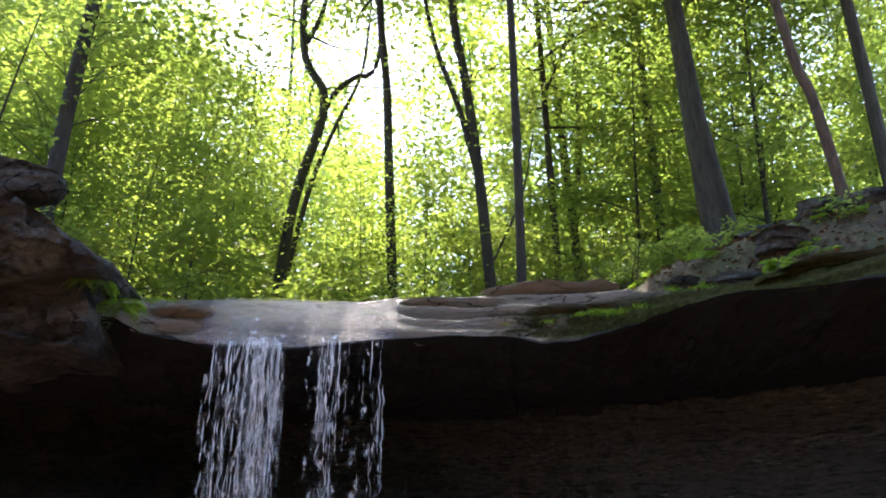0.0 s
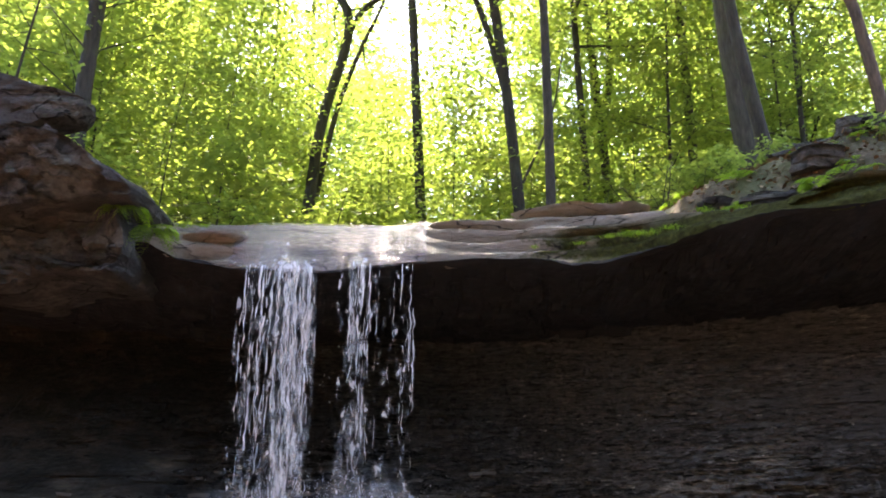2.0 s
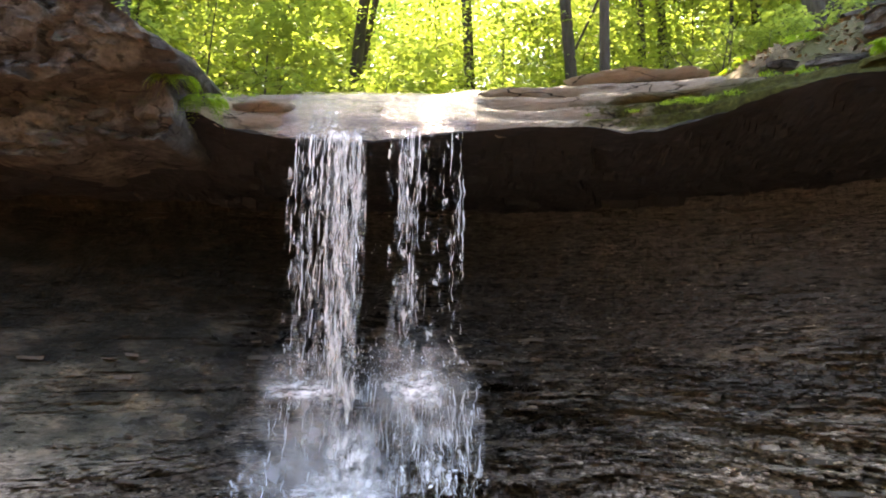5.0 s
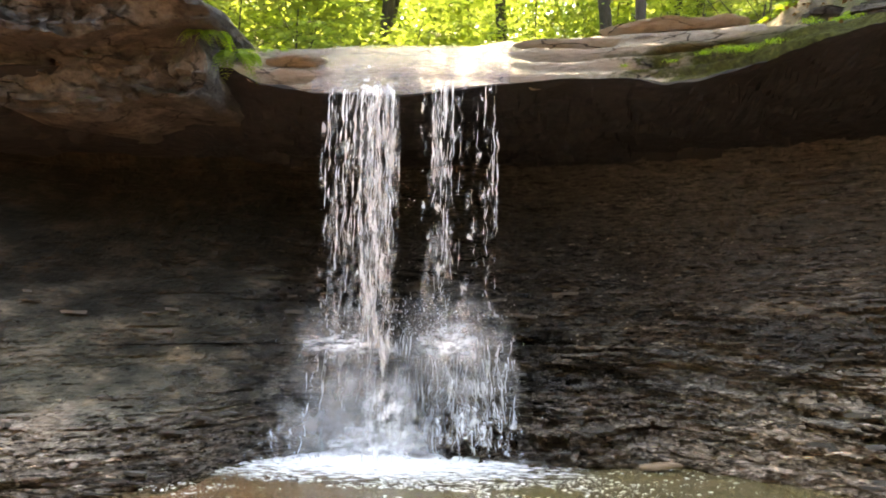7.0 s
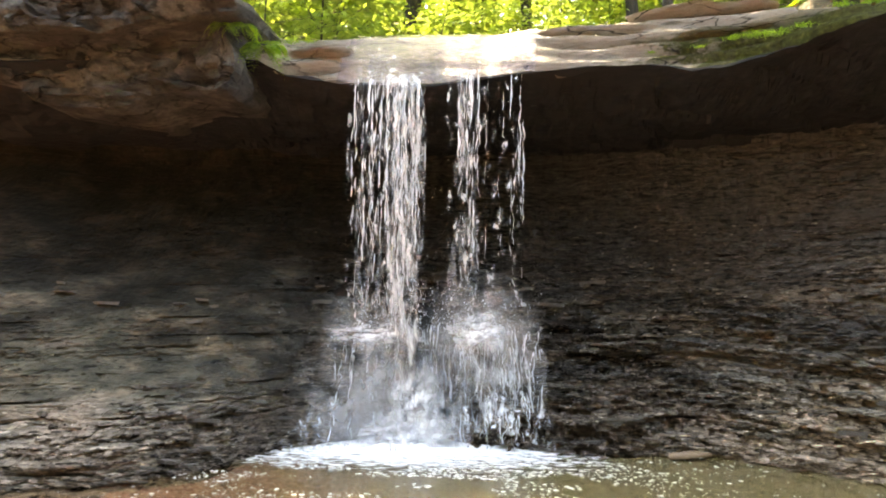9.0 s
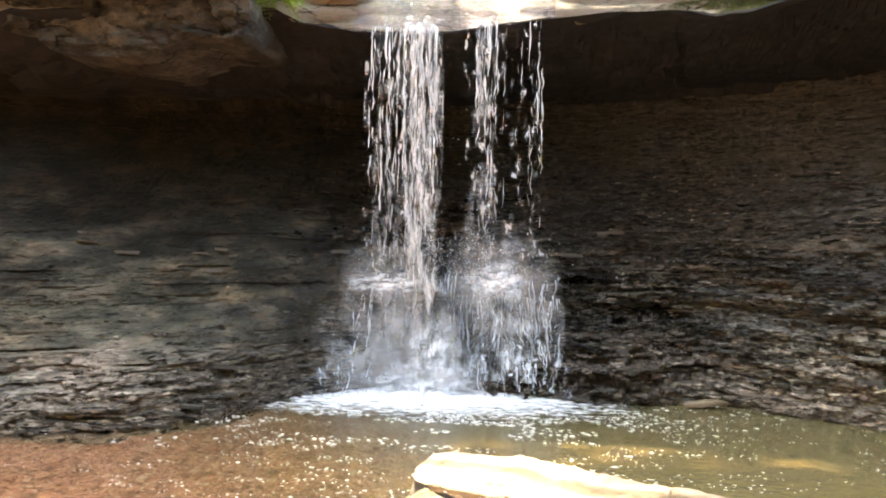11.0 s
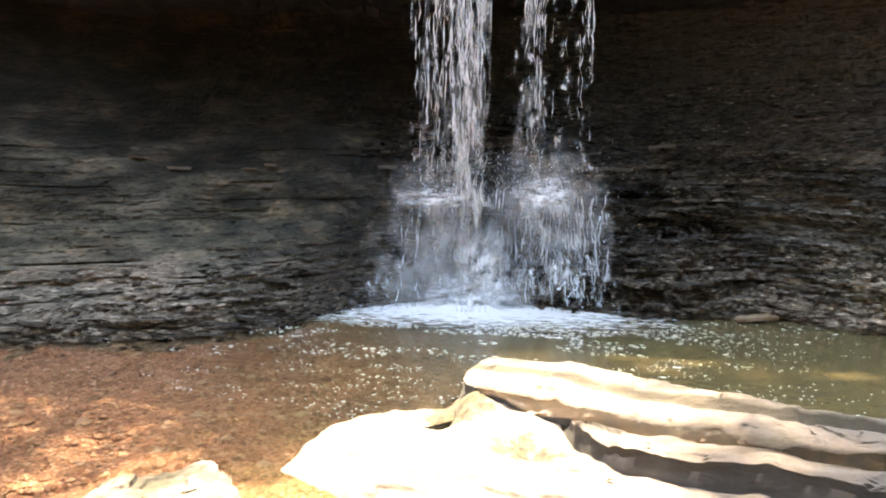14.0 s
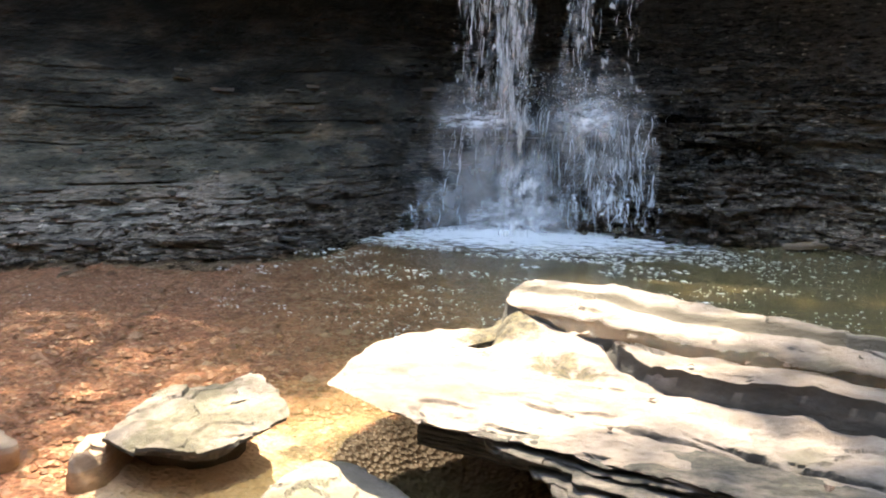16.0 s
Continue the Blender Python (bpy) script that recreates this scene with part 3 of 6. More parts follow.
def gravel_bed_material():
    m, nt, p = rock_material("gravel_bed", (0.20, 0.10, 0.062), (0.42, 0.22, 0.145), (0.52, 0.33, 0.23), 0.6, 3.0)
    col = p.inputs["Base Color"].links[0].from_socket
    vo = node(nt, "ShaderNodeTexVoronoi", Scale=38.0, Randomness=1.0)
    nt.links.new(coords(nt, (1, 1, 0.3)), vo.inputs["Vector"])
    tone = nt.nodes.new("ShaderNodeSeparateColor")
    nt.links.new(vo.outputs["Color"], tone.inputs[0])
    col = mix(nt, 0.75, col, ramp(nt, tone.outputs[0], [(0.0, (0.10, 0.042, 0.026)), (0.5, (0.36, 0.16, 0.10)), (0.85, (0.46, 0.245, 0.165)), (1.0, (0.58, 0.45, 0.34))]))
    flat = coords(nt, (1, 1, 0))
    # pale sand oval, then a near-black oval painting the shade under the slab
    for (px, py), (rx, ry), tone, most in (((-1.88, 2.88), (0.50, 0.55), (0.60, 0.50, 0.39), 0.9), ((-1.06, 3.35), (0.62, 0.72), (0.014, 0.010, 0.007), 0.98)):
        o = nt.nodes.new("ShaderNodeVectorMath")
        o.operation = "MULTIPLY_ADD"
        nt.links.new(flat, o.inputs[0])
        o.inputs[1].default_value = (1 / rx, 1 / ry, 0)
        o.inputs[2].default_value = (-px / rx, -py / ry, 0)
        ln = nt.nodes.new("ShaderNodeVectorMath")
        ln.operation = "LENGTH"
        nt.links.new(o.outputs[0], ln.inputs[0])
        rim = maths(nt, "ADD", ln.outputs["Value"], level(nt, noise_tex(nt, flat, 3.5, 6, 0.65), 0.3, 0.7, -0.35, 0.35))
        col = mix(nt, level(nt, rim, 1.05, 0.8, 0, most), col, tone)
    nt.links.new(col, p.inputs["Base Color"])
    bump(nt, p, vo.outputs["Distance"], 0.9, 0.02)
    return m


def build_bed():
    xs, ys = np.linspace(-9.5, 7.5, 150), np.linspace(-6, 10.8, 150)
    X, Y = np.meshgrid(xs, ys, indexing="ij")
    Z = ground_height(X, Y) + 0.03 + 0.015 * fbm(X * 6, Y * 6, 0, 3, 50)
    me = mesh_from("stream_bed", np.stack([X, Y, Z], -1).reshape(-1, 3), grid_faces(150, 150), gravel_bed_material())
    tagged(new("stream_bed", me), "reddish-brown gravel bed of the plunge pool", "stream bed", kind="structure")
    r = np.random.default_rng(77)
    n = 24000
    x, y = r.uniform(-7.0, 0.5, n), 1.8 + 5.8 * r.random(n) ** 1.3
    keep = (y < foot(x)) & (np.hypot((x + 1.88) / 0.55, (y - 2.88) / 0.6) + 0.3 * vnoise(x * 4, y * 4, 0, 52) > 1) & (np.hypot((x + 1.06) / 0.62, (y - 3.35) / 0.72) > 1)
    x, y = x[keep], y[keep]
    n = len(x)
    s = 0.009 + 0.020 * r.random(n) ** 1.5 + 0.045 * (r.random(n) < 0.06) * r.random(n)
    z = ground_height(x, y) + 0.033
    o = np.array([(1, 0, 0), (0.5, 0.8, 0.05), (-0.5, 0.85, 0), (-1, 0.1, 0), (-0.4, -0.8, 0.05), (0.6, -0.8, 0), (0.3, 0.1, 0.45), (-0.35, -0.05, 0.42)])
    a = r.uniform(0, 6.283, n)
    P = o[None] * (s[:, None, None] * r.uniform(0.75, 1.25, (n, 8, 3)))
    V = np.stack([P[..., 0] * np.cos(a)[:, None] - P[..., 1] * np.sin(a)[:, None], P[..., 0] * np.sin(a)[:, None] + P[..., 1] * np.cos(a)[:, None], P[..., 2]], -1)
    V = V + np.stack([x, y, z], 1)[:, None]
    f = [(0, 1, 6), (1, 2, 7), (2, 3, 7), (3, 4, 7), (4, 5, 6), (5, 0, 6), (1, 7, 6), (4, 6, 7)]
    F = [(a_ + 8 * k, b_ + 8 * k, c_ + 8 * k) for k in range(n) for a_, b_, c_ in f]
    tagged(new("gravel", mesh_from("gravel", V.reshape(-1, 3), F, GRAVEL, False)), "loose reddish-brown pebbles on the stream bed", "gravel", kind="stuff")


build_bed()

# ---------------------------------------------------------------- shale wall under the overhang
WALL = {}


def build_wall():
    rng = np.random.default_rng(3)
    xs = np.concatenate([np.linspace(-10.5, -6.5, 120)[:-1], np.linspace(-6.5, 4.5, 1100), np.linspace(4.5, 8.5, 120)[1:]])
    zs, offs = [], []
    z = -0.6
    while z < 4.1:
        t = rng.choice([0.012, 0.02, 0.03, 0.045, 0.07], p=[0.2, 0.3, 0.25, 0.15, 0.1]) * rng.uniform(0.8, 1.2)
        zs += [z, z + t - 0.003]
        offs += [rng.integers(1 << 20)] * 2
        z += t
    zs, offs = np.array(zs), np.array(offs, float)
    X, Z = np.meshgrid(xs, zs, indexing="ij")
    K = np.broadcast_to(offs[None], X.shape)
    f, r = foot(X), recess(X)
    fall = np.exp(-((X + 1.65) / 1.25) ** 4)
    s = np.interp(Z, [-0.6, 0, 0.5, 1.05, 2.0, 3.0, 3.6, 4.2], [-0.2, 0.0, 0.22, 0.46, 0.66, 0.88, 1.0, 0.96])
    sf = np.interp(Z, [-0.6, 0, 0.6, 1.2, 1.32, 2.0, 3.0, 3.6, 4.2], [-0.05, 0.0, 0.08, 0.16, 0.5, 0.68, 0.88, 1.0, 0.96])
    s = s * (1 - fall) + sf * fall
    Y = f + (r - f) * s
    rugged = (0.35 + 0.65 * ease(2.2, 0.9, Z)) * (0.6 + 0.4 * ease(-5.0, -2.8, X))
    lump = np.maximum(0, vnoise(X * 1.9, K * 0.37, 0, 1) - 0.35) * 0.20 + np.maximum(0, vnoise(X * 5.5, K * 0.71, 3, 2) - 0.25) * 0.20 \
        + np.maximum(0, vnoise(X * 14, K * 0.53, 7, 4) - 0.15) * 0.16 + np.maximum(0, vnoise(X * 34, K * 0.31, 9, 5) - 0.1) * 0.07
    lump = lump * (1 - 0.72 * ease(-2.9, -3.6, X) * ease(0.42, 0.7, Z) * ease(2.6, 2.0, Z))
    patchy = 0.35 + 0.35 * ease(-0.5, 0.8, X) + 1.1 * ease(-0.35, 0.45, fbm(X * 0.55, Z * 1.6, 0, 3, 17))
    Y = Y - rugged * lump * (1.0 + 0.5 * ease(1.6, 0.6, Z)) * patchy
    crack = np.maximum(0, vnoise(X * 0.9, K * 1.37, 5, 6) - 0.55) * 0.5
    Y = Y + rugged * crack
    for zl, d, x0, x1 in ((1.16, 0.22, 0.0, 5.0), (0.30, 0.13, -9, -3.2), (0.16, 0.10, -0.3, 4.0), (0.62, 0.09, -8, -3.4), (0.48, 0.08, 0.2, 5), (0.85, 0.07, -0.2, 3.5)):
        wob = zl + 0.03 * vnoise(X * 1.3, zl * 9, 0, 14)
        on = ease(x0, x0 + 0.4, X) * ease(x1, x1 - 0.4, X)
        Y = Y - on * d * ease(wob - 0.16, wob - 0.11, Z) * (Z < wob) * (0.45 + 0.4 * vnoise(X * 2.3, zl * 5, 0, 15) + 0.7 * np.abs(vnoise(X * 8, zl * 5, K * 0.3, 16)))
    Y = Y + 0.20 * fbm(X * 0.7, Z * 0.9, 0, 3, 8) + 0.014 * vnoise(X * 30, Z * 40, 0, 9) + 0.012 * vnoise(X * 12, K, 0, 10)
    Zd = Z + 0.03 * vnoise(X * 0.8, 0, 0, 11) - 0.05 * ease(0.5, 4, X) * ease(0.2, 1, Z)
    WALL["x"], WALL["z"], WALL["P"] = xs, zs, np.stack([X, Y, Zd], -1)
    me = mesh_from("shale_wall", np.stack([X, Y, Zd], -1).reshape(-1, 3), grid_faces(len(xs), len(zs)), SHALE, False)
    return tagged(new("shale_wall", me), "dark thinly layered wet shale cliff under the overhang", "rock wall", kind="structure")


wall_object = build_wall()


def plate_mesh(r):
    """A flat flake of shale: an uneven six-cornered plate with a chipped rim."""
    n = 7
    a = np.sort(r.uniform(0, 6.283, n))
    q = np.stack([np.cos(a) * r.uniform(0.7, 1.0, n), np.sin(a) * r.uniform(0.6, 1.0, n)], 1)
    lo = np.concatenate([q * 0.92, np.full((n, 1), -0.5)], 1)
    hi = np.concatenate([q, 0.5 + r.uniform(-0.2, 0.2, (n, 1))], 1)
    v = np.vstack([lo, hi, [[0, 0, 0.55]]])
    f = [(k, (k + 1) % n, n + (k + 1) % n, n + k) for k in range(n)] + [(n + k, n + (k + 1) % n, 2 * n) for k in range(n)]
    return v, f


def build_flakes():
    r = np.random.default_rng(44)
    shapes = [plate_mesh(r) for _ in range(8)]
    xs, zs, P = WALL["x"], WALL["z"], WALL["P"]

    def place(x, z):
        i, j = min(len(xs) - 1, int(np.searchsorted(xs, x))), min(len(zs) - 1, int(np.searchsorted(zs, z)))
        return P[i, j]

    vs, fs, base = [], [], 0
    for k in range(21000):
        z = 2.6 * r.random() ** 1.7
        x = r.uniform(-6.6, 4.4)
        if x < -3.3 and z > 0.45 and r.random() < 0.92:
            continue
        if vnoise(x * 0.9, z * 2.2, 0, 91) < (-0.25 if x < 0 else -0.6):
            continue
        p = place(x, z)
        w = r.uniform(0.012, 0.055) * (1.0 if r.random() < 0.85 else 2.0)
        v, f = shapes[k % 8]
        t = r.uniform(0.006, 0.022)
        tilt = r.normal(0, 0.12)
        q = v * np.array([w, w * 0.6, t])
        q = np.stack([q[:, 0], q[:, 1], q[:, 2] + tilt * q[:, 0] - 0.25 * q[:, 1]], 1) + p + np.array([0, -0.12 * w, 0])
        vs.append(q)
        fs += [tuple(a + base for a in g) for g in f]
        base += len(v)
    part("flakes", mesh_from("flakes", np.vstack(vs), fs, FLAKES, False), wall_object, "loose broken shale flakes", "stuff")
    meshes = []
    for v, f in shapes:
        meshes.append(mesh_from("plate", v, f, FLAKE, False))
    for k in range(230):
        x, z = r.uniform(-6.4, 4.2), 1.9 * r.random() ** 1.3
        if x < -3.4 and z > 0.6 and k % 3:
            continue
        if abs(x + 1.6) < 1.0 and z < 1.5:
            continue
        p = place(x, z)
        w = r.uniform(0.07, 0.26)
        ob = part("plate", meshes[k % 8], wall_object)
        ob.matrix_basis = Matrix.LocRotScale(Vector(p) + Vector((0, 0.02, 0)), Euler((r.normal(-0.12, 0.05), r.normal(0, 0.05), r.normal(0, 0.2))), Vector((w, r.uniform(0.06, 0.14), r.uniform(0.015, 0.045))))


build_flakes()

# ---------------------------------------------------------------- sandstone cap and lip
LIP = [(-12, 5.2, 3.9), (-7, 8.2, 4.3), (-4.4, 8.9, 4.5), (-3.55, 9.0, 4.44), (-3.27, 9.2, 4.3), (-2.61, 9.25, 4.19), (-1.56, 9.3, 4.15), (-1.03, 9.35, 4.21),
       (-0.49, 9.35, 4.27), (0.37, 9.3, 4.31), (0.89, 9.2, 4.26), (1.32, 9.0, 4.13), (1.67, 8.8, 4.09), (2.17, 8.5, 4.17),
       (2.61, 8.1, 4.26), (3.14, 7.5, 4.26), (3.49, 7.2, 4.19), (3.84, 6.8, 4.1), (6.0, 5.0, 4.0), (10, 2.5, 4.0)]
CREST = [(-13, 8.0, 5.4), (-8, 10.5, 5.3), (-5, 10.4, 5.2), (-3.91, 10.2, 5.07), (-2.96, 10.3, 5.08), (-2.06, 10.3, 5.06), (-0.86, 10.3, 5.0), (-0.42, 10.4, 5.09),
         (0.41, 10.5, 5.2), (1.25, 10.5, 5.25), (1.92, 10.4, 5.22), (2.48, 10.2, 5.1), (2.72, 9.8, 4.9), (2.95, 9.0, 4.6),
         (3.42, 8.3, 4.6), (3.8, 8.0, 4.62), (4.43, 7.6, 4.6), (7.0, 6.0, 4.8), (11, 3.5, 5.0)]


def along(points, x):
    p = np.array(points)
    return np.interp(x, p[:, 0], p[:, 1]), np.interp(x, p[:, 0], p[:, 2])


def facets(a, b, scale, seed):
    """Broken faces: cells, each with a height and slope of its own."""
    a, b = a * scale, b * scale
    i0, j0 = np.floor(a).astype(np.int64), np.floor(b).astype(np.int64)
    best, out = np.full(a.shape, 1e9), np.zeros(a.shape)
    for di in (-1, 0, 1):
        for dj in (-1, 0, 1):
            i, j = i0 + di, j0 + dj
            u, w = a - i - 0.5 - 0.45 * lattice(i, j, 0 * i, seed), b - j - 0.5 - 0.45 * lattice(i, j, 0 * i, seed + 1)
            d = u * u + w * w
            h = 0.6 * lattice(i, j, 0 * i, seed + 2) + 0.7 * u * lattice(i, j, 0 * i, seed + 3) + 0.7 * w * lattice(i, j, 0 * i, seed + 4)
            out, best = np.where(d < best, h, out), np.minimum(d, best)
    return out


def cap_surface(xs, lift=0.0):
    """Cross-sections of the cap: ceiling, lip, and stepped top. Returns X, Y, Z arrays, and the row where the top begins."""
    ly, lz = along(LIP, xs)
    cy, cz = along(CREST, xs)
    ry = recess(xs) + 0.5
    a = np.linspace(0, 1, 36)[:-1]
    b = np.linspace(0, 1, 90)
    X = np.repeat(xs[:, None], 35 + 90 + 40, 1)
    under_y = ry[:, None] + (ly - ry)[:, None] * a
    under_z = 3.75 + (lz - 3.75)[:, None] * a ** 1.6 - 0.12 * np.sin(a * math.pi)
    rise = 1 - (1 - b) ** 1.7
    top_y = ly[:, None] + (cy - ly)[:, None] * b - 0.03 * np.sin(b * math.pi) 
    top_z = lz[:, None] + (cz - lz)[:, None] * rise
    c = np.linspace(0, 1, 41)[1:]
    by = np.maximum(cy + 2.2, recess(xs) + 2.4)
    back_y = cy[:, None] + (by - cy)[:, None] * c
    away = back_y - cy[:, None]
    back_z = cz[:, None] + (upper(X[:, :40], back_y) + 0.04 - cz[:, None]) * ease(0.0, 1.3, away) - 0.10 * ease(0.8, 1, c) * c
    Y = np.concatenate([under_y, top_y, back_y], 1)
    Z = np.concatenate([under_z, top_z, back_z], 1)
    # bedding: the top breaks into slabs that overlap like stairs
    w = np.concatenate([np.zeros(35), ease(0.0, 0.035, b) * ease(1.0, 0.9, b), np.zeros(40)])[None]
    h = Z + 0.04 * fbm(X * 0.4, Y * 0.7, 0, 3, 21) + 0.03 * X + 0.035 * facets(X * 0.7, Y, 0.8, 29) + 0.012 * fbm(X * 2.0, Y * 1.5, 0, 2, 24)
    step = 0.21
    q = h / step
    fr = q - np.floor(q)
    wide = 0.06 + 0.94 * ease(0.4, 1.0, np.abs(X + 1.5) - 0.55)
    some = 0.35 + 0.65 * ease(-0.3, 0.3, vnoise(X * 0.8, np.floor(q) * 3.3, 0, 26))
    Z = Z + w * wide * step * (ease(0.60, 0.95, fr) - fr) * some
    Y = Y + w * wide * some * 0.11 * np.exp(-((fr - 0.62) / 0.16) ** 2)
    sill = 1 - 0.65 * ease(-2.75, -2.5, X) * ease(0.3, -0.2, X)
    Z[:, 125:] += 0.07 * ease(0.0, 0.15, c) * fbm(X[:, 125:] * 2.2, Y[:, 125:] * 2.2, 0, 4, 39)
    ridge = np.concatenate([0.35 * a, np.ones(90), np.ones(40)])[None]
    Z = Z + sill * ridge * 0.03 * fbm(X * 1.0, Y * 2.2, Z, 4, 30) + 0.012 * sill * ridge * fbm(X * 1.6, Y * 7, Z * 9, 5, 33) + 0.004 * ridge * vnoise(X * 9, Y * 26, Z * 9, 34) + w * sill * 0.018 * facets(X * 0.35, Y, 2.2, 35)
    Y = Y + 0.03 * fbm(X * 1.8, 0 * Y, Z * 2, 2, 36)
    roof = np.concatenate([ease(1.0, 0.85, a), np.zeros(130)])[None]
    Z = Z + roof * (0.09 * facets(X + 0.1 * fbm(X * 2, Y * 2, 0, 3, 43), Y, 1.1, 45) + 0.04 * facets(X, Y + 0.05 * fbm(X * 4, Y * 4, 0, 3, 44), 2.9, 46) + 0.02 * fbm(X * 6, Y * 6, 0, 4, 47))
    return X, Y, Z


CAP = {}


def bank_z(x, y):
    """Height of the earth bank behind the ledge."""
    i = min(len(CAP["x"]) - 1, int(np.searchsorted(CAP["x"], x)))
    return float(np.interp(y, CAP["Y"][i], CAP["Z"][i]))


def build_cap():
    xs = np.concatenate([np.linspace(-11, -5, 50)[:-1], np.linspace(-5, 5, 560), np.linspace(5, 9, 40)[1:]])
    X, Y, Z = cap_surface(xs)
    CAP["x"], CAP["Y"], CAP["Z"] = xs, Y[:, 125:], Z[:, 125:]
    me = mesh_from("cap_rock", np.stack([X, Y, Z], -1).reshape(-1, 3), grid_faces(*X.shape), SANDSTONE, False)
    me.materials.append(CEILING_SHADE)
    me.materials.append(SOIL)
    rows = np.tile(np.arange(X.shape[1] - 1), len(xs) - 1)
    # ceiling and lip rows take the shade-dark rock
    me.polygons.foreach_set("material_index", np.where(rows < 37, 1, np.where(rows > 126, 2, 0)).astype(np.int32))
    tagged(new("cap_rock", me), "pale brown overhanging sandstone ledge with mossy broken slabs", "rock ledge", kind="structure")
    xs = np.linspace(-2.68, -0.35, 160)
    X, Y, Z = cap_surface(xs)
    X, Y, Z = (A[:, 35:125] for A in (X, Y, Z))
    me = mesh_from("water_film", np.stack([X, Y - 0.018, Z + 0.02], -1).reshape(-1, 3), grid_faces(*X.shape), FILM)
    return tagged(new("water_film", me), "thin sheet of clear stream water sliding over the ledge", "stream water", kind="structure")


build_cap()


# ---------------------------------------------------------------- rocks
def loaf(name, outline, low, high, mat, seed, plane="XY", n=120, round_=0.25, rough=0.05, lay=0.0, top=None, side=None, rings=34, under=(0.0, 0.0), chip=0.0, quick=2.2):
    """A rock: a closed outline, filled with shrinking rings on its face (at high) and carried back to low.
    plane XY: the face is the top and low is the underside; plane XZ: the face looks to the front (-y) and low is its back."""
    pts = spline(list(outline) + [outline[0]], n + 1)[:-1]
    mid = pts.mean(0)
    rows_s = [math.sin(a) for a in np.linspace(0.0005, math.pi / 2, rings)]
    grid = []
    for k, s in enumerate(rows_s):
        p = mid + (pts - mid) * (s ** 0.9)
        drop = round_ * max(0.0, (s - 0.75) / 0.25) ** 2.2 * 0.5
        grid.append((p, np.full(n, 0.0) + drop))
    depth = abs(high - low)
    for k in range(1, 22):
        f = k / 21
        w = 1 + 0.02 * math.sin(f * math.pi) - 0.08 * f ** 2
        if side:
            w = w + side(f)
        grid.append((mid + (pts - mid) * w + np.array(under) * (min(1.0, quick * f) if k > 1 else 0.0), np.full(n, round_ * 0.5 + (depth - round_ * 0.5) * f)))
    grid.append((mid + (pts - mid) * 0.0005, np.full(n, depth)))
    P = np.stack([g[0] for g in grid], 1)
    D = np.stack([g[1] for g in grid], 1)
    A, B = P[..., 0], P[..., 1]
    if plane == "XY":
        X, Y, Z = A, B, high - D
        if top is not None:
            Z = Z + top(X, Y) * np.clip(1 - D / depth, 0, 1)
    else:
        X, Y, Z = A, high + D, B
    cx, cy = A - mid[0], B - mid[1]
    rr = np.sqrt(cx * cx + cy * cy) + 1e-6
    nx, ny = cx / rr, cy / rr
    q = fbm(X * 1.6, Y * 1.6, Z * 1.6, 5, seed) + 0.8 * np.abs(fbm(X * 2.6, Y * 2.6, Z * 2.6, 3, seed + 5)) - 0.3
    push = rough * q + 0.7 * rough * np.round(2.2 * vnoise(X * 1.4, Y * 1.4, Z * 2.6, seed + 12)) / 2.2
    if lay:
        L = (Z + 0.05 * fbm(X * 1.2, Y * 1.2, 0, 2, seed + 7)) / lay
        push = push + rough * 0.9 * vnoise(X * 1.5, np.floor(L) * 3.7, Y * 1.5, seed + 9) * (D > 0.01)
    edge = np.clip(rr / (rr.max() * 0.5), 0, 1)
    if plane == "XY":
        X, Y = X + nx * push * edge, Y + ny * push * edge
        Z = Z + 0.5 * rough * fbm(X * 2.2, Y * 2.2, 0, 5, seed + 3)
    else:
        X, Z = X + nx * push * edge, Z + ny * push * edge
        Y = Y + 1.2 * rough * fbm(X * 1.7, Z * 3.0, 0, 5, seed + 3)
        if lay:
            L2 = (Z + 0.10 * X + 0.06 * fbm(X * 1.1, Z * 1.1, 0, 3, seed + 6)) / (lay * 1.4)
            Y = Y + 1.3 * rough * vnoise(X * 0.9, np.floor(L2) * 5.3, 0, seed + 8) + 0.7 * rough * vnoise(np.floor(X * 1.3 + np.floor(L2) * 0.37), np.floor(L2) * 2.1, 0, seed + 4)
    if chip and plane == "XZ":
        wx, wz = X + 0.06 * fbm(X * 3, Z * 3, 0, 3, seed + 21), Z + 0.06 * fbm(X * 3, Z * 3, 7, 3, seed + 22)
        Y = Y + chip * facets(wx + 0.6 * wz, wz * 1.5, 1.3, seed + 31) + 0.45 * chip * facets(wx - 0.4 * wz, wz * 1.4, 3.3, seed + 41) + 0.12 * chip * fbm(X * 9, Z * 12, 0, 4, seed + 51)
    elif chip:
        wx, wy = X + 0.03 * fbm(X * 5, Y * 5, 0, 3, seed + 21), Y + 0.03 * fbm(X * 5, Y * 5, 7, 3, seed + 22)
        Z = Z + chip * facets(wx, wy, 3.0, seed + 31) + 0.4 * chip * facets(wx, wy, 8.0, seed + 41)
    v = np.stack([X, Y, Z], -1).reshape(-1, 3)
    return mesh_from(name, v, grid_faces(n, X.shape[1], True), mat)


def rock(name, label, *args, category="rock", **kw):
    me = loaf(name, *args, **kw)
    me.set_sharp_from_angle(angle=radians(32))
    return tagged(new(name, me), label, category)


